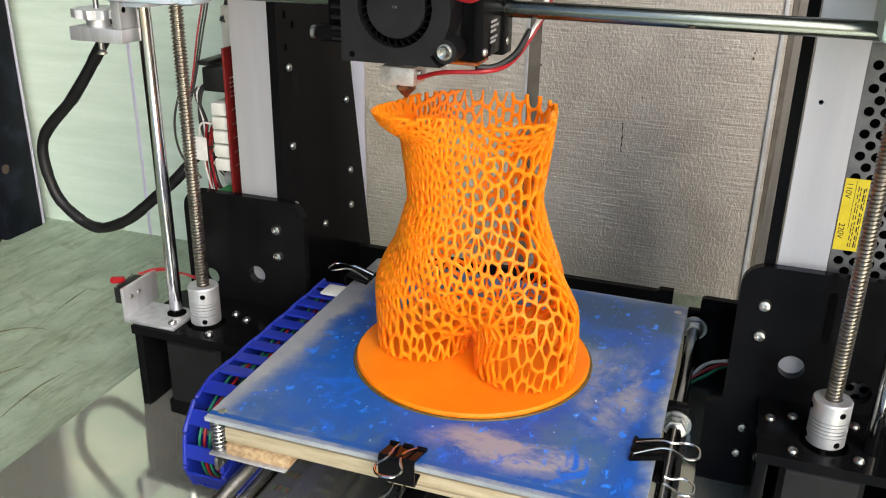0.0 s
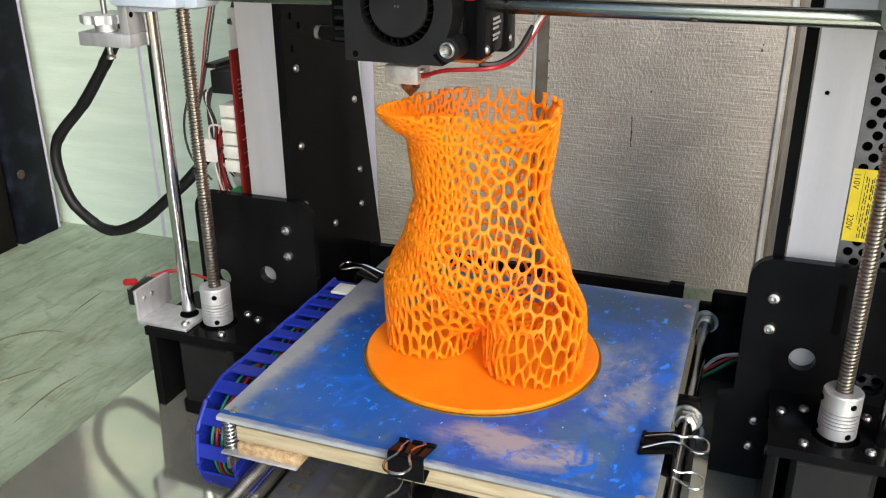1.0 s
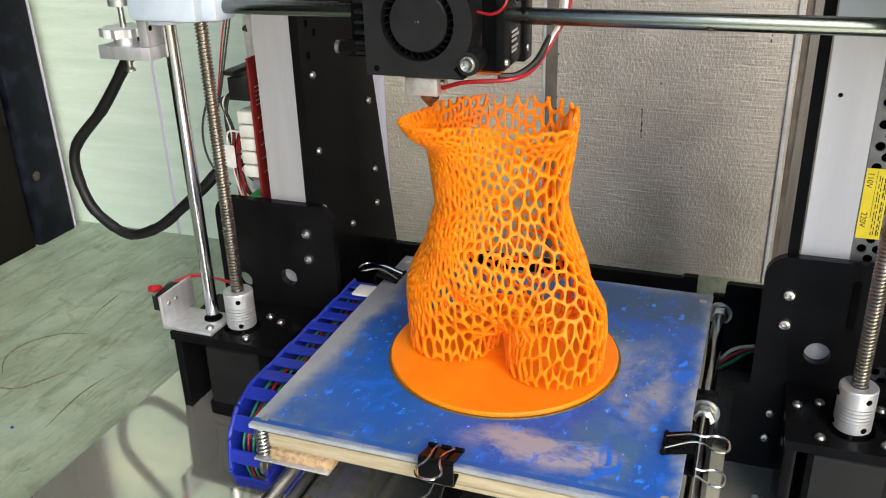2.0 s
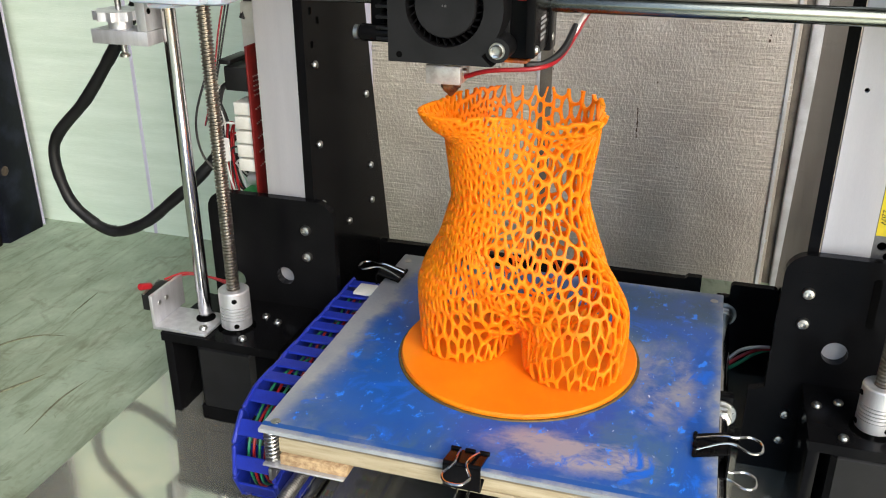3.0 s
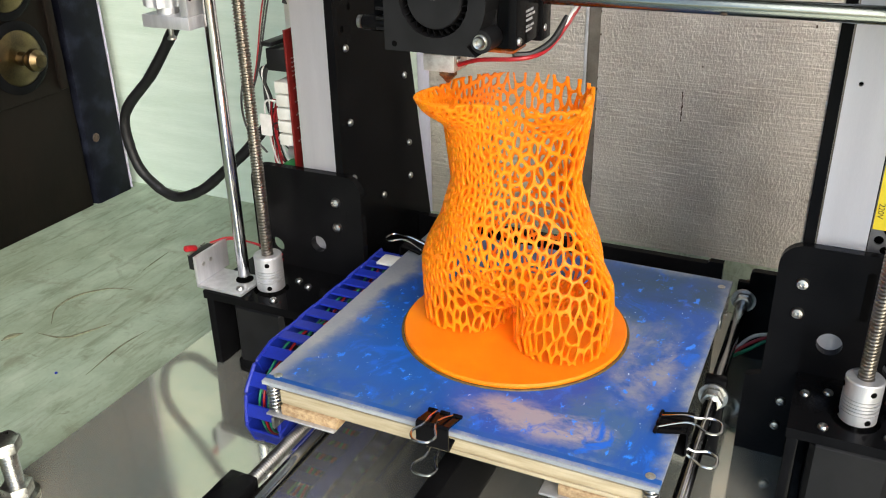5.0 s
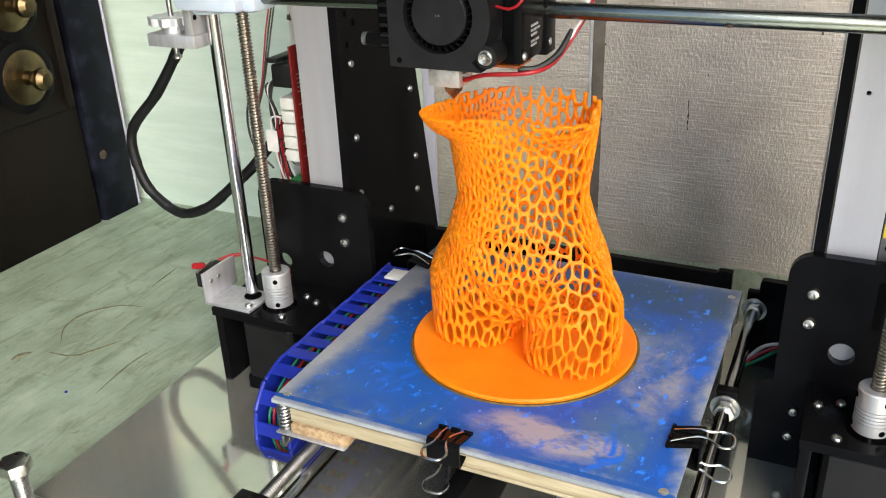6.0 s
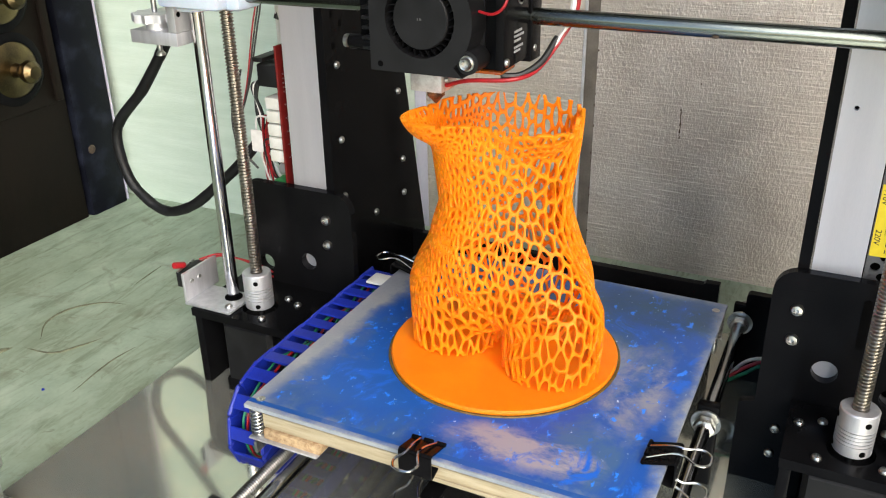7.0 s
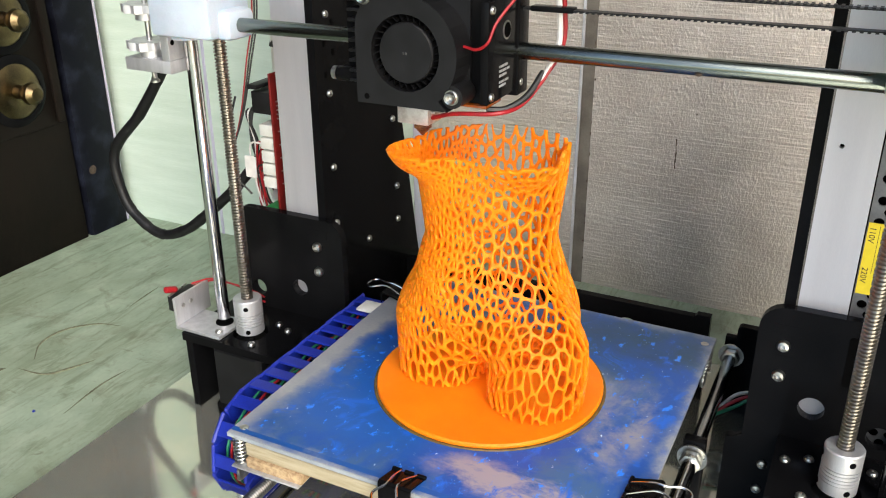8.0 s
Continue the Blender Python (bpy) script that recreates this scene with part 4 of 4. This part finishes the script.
part("tag", slab(rounded(-0.2290, -0.2195, 0.1560, 0.1720, 0.0012, "tl tr bl br"), [], 0.0150, 0.0155), WHITE_W, cb, "small white paper tag")
for k in range(4):
    a = 0.0015 * k
    part("wire", tube(smooth_path([(-0.2150, 0.030 + a, 0.2140 - 3 * a), (-0.2270 - a, 0.026, 0.2010), (-0.2330 + a, 0.030, 0.1780), (-0.2290 - a, 0.034, 0.1560), (-0.2210, 0.040, 0.1400 - a)]), 0.0013, 6), (BLACK_W, BLACK_W, WHITE_W, BLACK_W)[k], cb)
part("wire", tube(smooth_path([(-0.2290, 0.012, 0.2150), (-0.2390, 0.010, 0.1850), (-0.2385, 0.012, 0.1600), (-0.2280, 0.018, 0.1420)]), 0.0008, 6), BLACK_W, cb)
part("loom", tube(smooth_path([(-0.205, 0.050, 0.30), (-0.2075, 0.046, 0.275), (-0.2150, 0.040, 0.245)]), 0.003, 8), BLACK_W, cb)
cb.location.x = 0.0055
# added disc: its dark colour is the shade inside the screw hole
alone("hole_shade_disc", lathe([(0, 0), (0.0022, 0), (0.0022, 0.0005), (0, 0.0005)], 20, (0.1585, 0.0096, 0.2325), "y"), HOLE_SHADE, "dark disc painting the shade in the strip's screw hole", "plug")

psu = thing("power_supply", "grey perforated steel power supply with a yellow voltage sticker", "power supply")
psu_x0, psu_x1, psu_z1 = 0.1770, 0.2400, 0.262
holes = []
row = 0
z = 0.020
while z < psu_z1 - 0.006:
    x = psu_x0 + 0.0048 + (0.0038 if row % 2 else 0)
    while x < psu_x1 - 0.004:
        holes.append((x, z, 0.0025))
        x += 0.0076
    z += 0.0058
    row += 1
part("front_grille", slab([(psu_x0, 0.0), (psu_x1, 0.0), (psu_x1, psu_z1), (psu_x0, psu_z1)], holes, 0.0115, 0.0127), PSU, psu, smooth=False)
# coloured near-black to stand in for the unlit inside behind the grille
part("case", box(psu_x0, psu_x1, 0.0200, 0.1100, 0.0, psu_z1, 0.001), HOLE_SHADE, psu)
part("case_top", box(psu_x0, psu_x1, 0.0128, 0.1100, psu_z1 - 0.0012, psu_z1 + 0.0003, 0), PSU, psu)
lab = part("sticker", box(0.1775, 0.1893, 0.0110, 0.0114, 0.1538, 0.1936, 0), YELLOW, psu)


def words(text, size, at, parent, turn=(90, 90, 0)):
    cu = bpy.data.curves.new("words", "FONT")
    cu.body, cu.size, cu.extrude = text, size, 0.00005
    tmp = new("tmp_words", cu)
    me = bpy.data.meshes.new_from_object(tmp.evaluated_get(bpy.context.evaluated_depsgraph_get()))
    bpy.data.objects.remove(tmp)
    me.transform(pose(*at, *turn))
    me.materials.clear()
    me.materials.append(INK)
    ob = new("lettering", me)
    ob.parent = parent
    return ob


words("110V", 0.0042, (0.1785, 0.0109, 0.1915), lab)
words("220V", 0.0042, (0.1785, 0.0109, 0.1690), lab)
for x, size, lines in ((0.1845, 0.00022, 9), (0.1856, 0.00022, 11), (0.1872, 0.0003, 8), (0.1881, 0.0002, 10)):
    for k in range(lines):
        a = 0.1560 + 0.0345 * k / lines
        part("print_bar", box(x - size, x + size, 0.01085, 0.0110, a, a + 0.0345 / lines * (0.55 + 0.15 * ((k * 7 + lines) % 3)), 0), INK, lab)
part("frame_line", box(0.1829, 0.1831, 0.01085, 0.0110, 0.1660, 0.1925, 0), INK, lab)

# ---------------------------------------------------------------- moving bed
F = BED_Y
bed = thing("print_bed", "square print bed smeared with blue over a plywood board", "print bed", at=(0, F + 0.107, 0.0865))
bm = box(-0.107, 0.107, F, F + 0.214, 0.0836, 0.0865, 0.0006)
part("plate", bm, BED, bed)
EDGE = mat("ground_glass_edge", (0.36, 0.39, 0.41), (0.26, 0.29, 0.32), rough=0.3, scale=80)
part("plate_edge", box(-0.1069, 0.1069, F - 0.0006, F + 0.0001, 0.0839, 0.0862, 0), EDGE, bed)
part("plywood", box(-0.0985, 0.1010, F + 0.0030, F + 0.209, 0.0715, 0.0800, 0.0006), PLY, bed)
# black layer added to paint the shade in the gap under the plate
part("dark_gap_layer", box(-0.0990, 0.1015, F + 0.0060, F + 0.208, 0.0801, 0.0835, 0.0004), BLACK_MATT, bed)
part("plywood_lip", box(-0.0100, 0.1000, F + 0.0018, F + 0.0029, 0.0715, 0.0738, 0.0003), PLY, bed)
for s, (x0, x1) in ((0, (-0.0975, -0.0620)), (1, (0.0600, 0.0990))):
    part("chip_block", box(x0, x1, F + 0.0010, F + 0.030, 0.0655, 0.0714, 0.0005), MDF, bed)
    part("support_plate", box(x0 - 0.009, x1 - 0.001, F - 0.0010, F + 0.032, 0.0640, 0.0654, 0.0006), ALU, bed)
for x, y in ((-0.1025, F + 0.0035), (0.1030, F + 0.0035), (-0.1025, F + 0.206), (0.1030, F + 0.206)):
    part("spring", helix((x, y), 0.0034, 0.0655, 0.0834, 0.0022, 0.00055, step=14, seg=6), ZINC, bed)
    part("bolt", rod((x, y, 0.0560), (x, y, 0.0836), 0.0014, 10), ZINC, bed)
    part("wing_nut", box(x - 0.0012, x + 0.0012, y - 0.0045, y + 0.0045, 0.0555, 0.0628, 0.0008), ZINC, bed)
    part("bolt_end", lathe([(0, 0), (0.0024, 0), (0.0024, 0.0003), (0, 0.0003)], 16, (x * 0.985, y + (0.003 if y < 0 else -0.003), 0.0865)), ZINC, bed)
part("carriage_plate", box(-0.094, 0.094, F + 0.034, F + 0.200, 0.0550, 0.0628, 0.001), BLACK, bed)
part("bed_pillar", box(-0.094, 0.094, F + 0.034, F + 0.200, 0.0629, 0.0714, 0.001), BLACK, bed)
part("white_tab", box(-0.1200, -0.1075, F + 0.150, F + 0.164, 0.0838, 0.0856, 0.0005), WHITE_CON, bed)


def binder_clip(m, label):
    """Width along x, jaws towards +y, the plate's mid-height at z = 0."""
    clip = thing("binder_clip", label, "binder clip", "binder clips")
    w, t = 0.0088, 0.00045
    prof = [(0.0105, 0.0030), (-0.0035, 0.0068), (-0.0045, 0.0060), (-0.0045, -0.0060), (-0.0035, -0.0068), (0.0105, -0.0030)]
    bm = bmesh.new()
    for a, b in zip(prof, prof[1:]):
        d = Vector((b[0] - a[0], b[1] - a[1])).normalized()
        n = Vector((-d.y, d.x)) * t
        vs = [bm.verts.new((x, p[0] + o * n.x, p[1] + o * n.y)) for x in (-w, w) for p in (a, b) for o in (-1, 1)]
        bmesh.ops.convex_hull(bm, input=vs)
    part("jaw", bm, BLACK, clip)
    for s in (1, -1):
        for x in (-0.0068, 0.0, 0.0068):
            part("curl", rod((x - 0.0024, 0.0108, s * 0.0036), (x + 0.0024, 0.0108, s * 0.0036), 0.0011, 12), BLACK, clip)
        lift_ = 0.0030 if s > 0 else -0.0070
        path = smooth_path([(-0.0046, 0.0105, s * 0.0038), (-0.0030, -0.0010, s * 0.0085), (-0.0030, -0.0070, s * 0.0070 + lift_ * 0.6), (-0.0062, -0.0135, s * 0.0050 + lift_), (-0.0035, -0.0185, s * 0.0040 + lift_ * 1.2), (0.0035, -0.0185, s * 0.0040 + lift_ * 1.2), (0.0062, -0.0135, s * 0.0050 + lift_), (0.0030, -0.0070, s * 0.0070 + lift_ * 0.6), (0.0030, -0.0010, s * 0.0085), (0.0046, 0.0105, s * 0.0038)], 6)
        part("handle", tube(path, 0.00065, 8), CHROME, clip, "bent steel wire handle")
    clip.matrix_world = m
    return clip


binder_clip(pose(-0.0030, F, 0.0840, 0, 0, 0), "black binder clip with wire handles on the bed's front edge")
binder_clip(pose(0.1070, F + 0.047, 0.0840, 0, 0, 90), "black binder clip with wire handles on the bed's side edge")
binder_clip(pose(-0.1070, F + 0.178, 0.0840, 0, 0, -90), "black binder clip with wire handles on the bed's far edge")

# ---------------------------------------------------------------- rails under the bed
ls = thing("threaded_rail", "threaded steel rod with black end cap under the bed", "threaded rod")
part("core", rod((-0.0965, -0.205, 0.045), (-0.0965, 0.125, 0.045), 0.0033, 16), THREAD, ls)
part("thread", helix((-0.0965, 0.045), 0.0034, -0.205, 0.125, 0.0016, 0.0006, axis="y", step=14, seg=4), ZINC, ls)
part("end_cap", box(-0.1085, -0.0915, -0.2220, -0.1920, 0.0, 0.0500, 0.001), BLACK, ls)
alone("slide_rod", rod((-0.0850, -0.245, 0.0445), (-0.0850, 0.125, 0.0445), 0.0042, 28), CHROME, "polished steel slide rod under the bed", "steel rod", "slide rods")
rr = thing("side_rail", "steel side rod with hexagonal nuts and washers", "steel rod", "slide rods")
part("rod", rod((0.1112, -0.26, 0.0455), (0.1112, 0.135, 0.0455), 0.0042, 28), CHROME, rr)
for y in (-0.0260, 0.1010):
    part("nut", hexagon((0.1112, y, 0.0455), "y", 0.0064, 0.0060), ZINC, rr)
    part("washer", lathe([(0.004, 0), (0.0086, 0), (0.0086, 0.0012), (0.004, 0.0012)], 28, (0.1112, y + 0.0067, 0.0455), "y"), ZINC, rr)
part("support", box(0.1050, 0.1175, -0.0170, -0.0100, 0.0, 0.056, 0.001), BLACK, rr)
part("support", box(0.1050, 0.1175, 0.1155, 0.121, 0.0, 0.056, 0.001), BLACK, rr)
alone("belt_beam", box(-0.0130, -0.0020, -0.245, 0.110, 0.0, 0.0450, 0.001), BLACK, "black beam running under the bed", "beam")
bear = [("bearing", x, y) for x in (-0.0850,) for y in (F + 0.05, F + 0.15)]
for nm, x, y in bear:
    alone("linear_bearing", rod((x, y, 0.0445), (x, y + 0.024, 0.0445), 0.0104, 24), BLACK_MATT, "black linear bearing on the slide rod under the bed", "bearing", "bearings")
part_rear = thing("rear_motor", "black motor with red wires behind the bed", "motor")
part("body", box(0.030, 0.070, 0.066, 0.104, 0.012, 0.052, 0.002), BLACK_MATT, part_rear)
part("plug", box(0.054, 0.078, 0.060, 0.072, 0.0525, 0.0585, 0.0006), BLACK, part_rear)
for k in range(3):
    part("wire", tube(smooth_path([(0.052, 0.066, 0.0545), (0.047, 0.067, 0.060 + 0.001 * k), (0.042, 0.072, 0.058), (0.038, 0.080, 0.0525)]), 0.0009, 6), (RED, BLACK_W, WHITE_W)[k], part_rear)
part("foot", box(0.034, 0.066, 0.070, 0.100, 0.0, 0.0118, 0.001), BLACK, part_rear)
for k, m_ in enumerate((GREEN_W, RED, WHITE_W)):
    alone("loose_wire", tube(smooth_path([(0.112, 0.055 + k * 0.003, 0.030), (0.122, 0.062 + k * 0.003, 0.034 + 0.003 * k), (0.134, 0.070, 0.040 + 0.002 * k), (0.150, 0.080, 0.040)]), 0.0012, 6), m_, "thin insulated wire hanging behind the bracket", "wire", "loose wires")


# ---------------------------------------------------------------- cable chain
def chain_path(s):
    """Place and heading (y, z, angle) at arc length s: along under the bed, round the bend, back along the sheet."""
    r, yb, zt = 0.0265, -0.1180, 0.0760
    run = 0.125
    if s < run:
        return yb + run - s, zt, 180.0
    if s < run + math.pi * r:
        a = (s - run) / r
        return yb - r * math.sin(a), zt - r + r * math.cos(a), 180.0 + math.degrees(a)
    return yb + (s - run - math.pi * r), zt - 2 * r, 360.0


chain = thing("cable_chain", "blue plastic cable chain carrying thin coloured wires", "cable chain")
PITCH, HW, HH = 0.0148, 0.0130, 0.0072
sidebm = bmesh.new()
for x in (-HW, HW - 0.0026):
    box(x, x + 0.0026, -PITCH * 0.62, PITCH * 0.62, -HH, HH, 0.0010, sidebm, 1)
for z in (-HH, HH - 0.0016):
    box(-HW + 0.0026, HW - 0.0026, -0.0043, 0.0043, z, z + 0.0016, 0.0005, sidebm, 1)
link_mesh = finish("chain_link", sidebm, BLUE)
for i in range(20):
    y, z, a = chain_path(i * PITCH)
    ob = new("chain_link", link_mesh)
    ob.parent = chain
    ob.matrix_basis = pose(-0.1180, y, z, a - 180) @ Matrix.Scale(0.97 if i % 2 else 1.0, 4)
for k, m_ in enumerate((GREEN_W, RED, GREEN_W, RED, BLACK_W)):
    pts = [(-0.1240 + 0.003 * k, chain_path(i * 0.004)[0], chain_path(i * 0.004)[1] + 0.0022 * math.sin(i * 0.5 + k)) for i in range(70)]
    part("wire", tube(pts, 0.0008, 6), m_, chain)

# ---------------------------------------------------------------- loose things and wall details
bolt = thing("hex_bolt", "large zinc-plated hexagon bolt standing on the metal sheet", "bolt", at=(-0.2470, -0.2200, 0))
part("shank", rod((-0.2470, -0.2200, 0.0), (-0.2470, -0.2200, 0.036), 0.0047, 20), ZINC, bolt)
part("thread", helix((-0.2470, -0.2200), 0.0047, 0.001, 0.030, 0.0016, 0.0005, step=14, seg=4), ZINC, bolt)
part("head", hexagon((-0.2470, -0.2200, 0.0345), "z", 0.0092, 0.0075), ZINC, bolt)
part("nut", hexagon((-0.2470, -0.2200, 0.0025), "z", 0.0092, 0.0078), ZINC, bolt)
part("washer", lathe([(0.005, 0), (0.0115, 0), (0.0115, 0.0018), (0.005, 0.0018)], 28, (-0.2470, -0.2200, 0.0004)), ZINC, bolt)
bolt.location.z = sheet_rise(-0.2470) - 0.0002


rk = random.Random(21)


def shard(at, axis, w, h, rng, thick=0.0004):
    """A small ragged flake, w wide and h high, facing along the axis."""
    bm = bmesh.new()
    ring = []
    for k in range(9):
        a = 2 * math.pi * k / 9
        q = rng.uniform(0.55, 1.1)
        u, v = w * q * math.cos(a), 0.5 * h * q * math.sin(a)
        ring.append((at[0], at[1] + u, at[2] + v) if axis == "x" else (at[0] + u, at[1], at[2] + v))
    d = Vector((thick, 0, 0)) if axis == "x" else Vector((0, -thick, 0))
    lo, hi = [bm.verts.new(p) for p in ring], [bm.verts.new(Vector(p) + d) for p in ring]
    bm.faces.new(hi)
    for k in range(9):
        bm.faces.new((lo[k], lo[(k + 1) % 9], hi[(k + 1) % 9], hi[k]))
    return bm



KNOT = mat("wood_knot", (0.07, 0.045, 0.03), (0.03, 0.02, 0.014), rough=0.6, scale=300)


def knob(y, z, r, parent):
    x = -0.5475
    part("ring", lathe([(r * 0.95, 0), (r * 1.25, 0), (r * 1.25, 0.002), (r * 1.05, 0.004), (r * 0.95, 0.004)], 40, (x, y, z), "x"), BLACK, parent)
    part("rose", lathe([(0, 0), (r, 0), (r, 0.002), (r * 0.86, 0.0045), (r * 0.5, 0.0058), (0, 0.006)], 40, (x + 0.0005, y, z), "x"), BRASS, parent, "aged brass rose plate")
    part("knob", lathe([(0.0070, 0), (0.0058, 0.007), (0.0080, 0.011), (0.0105, 0.016), (0.0100, 0.021), (0.0060, 0.025), (0, 0.026)], 32, (x + 0.006, y, z), "x"), BRASS, parent, "aged brass knob")


knob(0.0865, 0.1680, 0.0270, door)
knob(0.0865, 0.2340, 0.0255, door)
part("moulding", box(-0.5480, -0.5435, 0.1265, 0.1355, 0.128, 0.6, 0.002), DOOR, door)
part("knot", lathe([(0, 0), (0.005, 0), (0.004, 0.0008), (0, 0.001)], 16, (-0.5492, 0.1605, 0.068), "x"), KNOT, door)
part("paint_edge", box(-0.5515, -0.5482, 0.1964, 0.1977, -0.001, 1.4, 0.0005), LILAC, door)
for i in range(24):
    z = 0.02 + rk.random() * 0.36
    part("paint_chip", shard((-0.5488, 0.1963, z), "x", rk.uniform(0.0006, 0.0016), rk.uniform(0.0015, 0.007), rk), TRIM_W, door)
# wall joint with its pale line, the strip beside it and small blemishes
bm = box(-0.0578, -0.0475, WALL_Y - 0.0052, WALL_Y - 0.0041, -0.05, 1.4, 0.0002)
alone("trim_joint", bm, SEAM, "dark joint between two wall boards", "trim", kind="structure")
bm = box(-0.0606, -0.0580, WALL_Y - 0.0062, WALL_Y - 0.0041, -0.05, 1.4, 0.0006)
alone("trim_bead", bm, TRIM_W, "thin white bead along the board joint", "trim", kind="structure")
bm = box(0.1405, 0.1435, WALL_Y - 0.0060, WALL_Y - 0.0041, -0.05, 1.4, 0.0006)
alone("trim_bead", bm, TRIM_W, "thin white bead along the corner strip", "trim", kind="structure")
rc = random.Random(3)
crack = thing("wall_crack", "short dark vertical crack in the wall paint", "crack")
x = 0.0270
for i in range(9):
    z = 0.1465 - i * 0.0030
    x += rc.uniform(-0.0005, 0.0005)
    part("chip", shard((x, WALL_Y - 0.0041, z), "y", rc.uniform(0.0004, 0.0009), rc.uniform(0.0028, 0.0050), rc, 0.0003), CRACK, crack)
for x, z, r in ((0.0410, 0.170, 0.0009), (0.0640, 0.098, 0.0006), (0.1235, 0.2085, 0.0012), (0.1238, 0.2130, 0.0008)):
    alone("wall_speck", shard((x, WALL_Y - 0.0041, z), "y", r, 2.6 * r, rc, 0.0003), CRACK, "small brown speck in the wall paint", "speck", "wall specks")
rs_ = random.Random(17)
grime = thing("seam_grime", "brown chips along the joint between two wall boards", "chips")
for i in range(16):
    part("chip", shard((-0.0475 + rs_.uniform(-0.0012, 0.0010), WALL_Y - 0.0053, 0.02 + i * 0.017 + rs_.uniform(-0.006, 0.006)), "y", rs_.uniform(0.0003, 0.0009), rs_.uniform(0.0015, 0.0050), rs_, 0.0003), CRACK, grime)
rp = random.Random(9)
flakes = thing("peeling_paint", "chipped pale paint flakes along the corner strip", "paint flakes", "paint flakes")
for i in range(22):
    z = 0.01 + i * 0.0125 + rp.uniform(-0.005, 0.005)
    part("flake", shard((0.1815 + rp.uniform(-0.0015, 0.0015), WALL_Y + 0.0035, z), "y", rp.uniform(0.0008, 0.0020), rp.uniform(0.0012, 0.0045), rp, 0.0006), CRACK if i % 5 == 2 else TRIM_W, flakes)
flakes = thing("peeling_paint", "chipped white and brown paint flakes along the board's bead", "paint flakes", "paint flakes")
for i in range(30):
    z = 0.01 + i * 0.0095 + rp.uniform(-0.004, 0.004)
    part("flake", shard((0.1440 - rp.uniform(0, 0.0045), WALL_Y - 0.0041, z), "y", rp.uniform(0.0005, 0.0014), rp.uniform(0.0012, 0.0045), rp, 0.0006), CRACK if i % 4 == 2 else TRIM_W, flakes)
bm = box(-0.2246, -0.2125, WALL_Y - 0.0055, WALL_Y - 0.0041, -0.05, 1.4, 0.0005)
alone("trim_edge", bm, LILAC, "lilac-white strip along the edge of the wall board", "trim", kind="structure")
marks = thing("table_scratches", "brown curved scratches on the green table top", "scratches")
SMEAR = mat("dirty_scratch", (0.10, 0.095, 0.055), (0.22, 0.23, 0.15), rough=0.7, scale=300)
for line, most in (
    ([(-0.396, -0.06), (-0.413, -0.039), (-0.414, -0.015), (-0.397, 0.006), (-0.375, 0.013)], 0.001),
    ([(-0.398, -0.074), (-0.371, -0.071), (-0.359, -0.054), (-0.352, -0.037)], 0.0012),
    ([(-0.413, -0.094), (-0.41, -0.087), (-0.406, -0.078)], 0.0026),
    ([(-0.395, 0.042), (-0.4, 0.085)], 0.0006),
    ([(-0.315, -0.104), (-0.32, -0.064), (-0.318, -0.036)], 0.0007),
):
    pts = smooth_path([(x, y, -0.0022) for x, y in line], 8)
    part("scratch", tube(pts, 0.0003, 4, None, [0.00025 + most * math.sin(math.pi * k / (len(pts) - 1)) for k in range(len(pts))]), SMEAR, marks)
alone("blue_crumb", lathe([(0, 0), (0.0012, 0), (0.0009, 0.001), (0, 0.0013)], 7, (-0.337, -0.110, -0.002)), BLUE, "tiny blue plastic crumb on the table", "crumb")
bm = box(-0.4300, -0.4268, MINT_Y - 0.0012, MINT_Y + 0.002, -0.002, 1.4, 0.0005)
alone("trim_bead", bm, LILAC, "pale lilac bead along a joint of the mint wall", "trim", kind="structure")
for x, z in ((0.1630, 0.069), (0.1770, 0.209)):
    hook = lathe([(0, 0), (0.0032, 0), (0.0034, 0.0018), (0.0018, 0.0030), (0, 0.0032)], 12, (x, WALL_Y - 0.0005, z), "-y")
    alone("wall_screw", hook, BLACK_MATT, "rusty black screw head in the corner board", "screw", "wall screws")
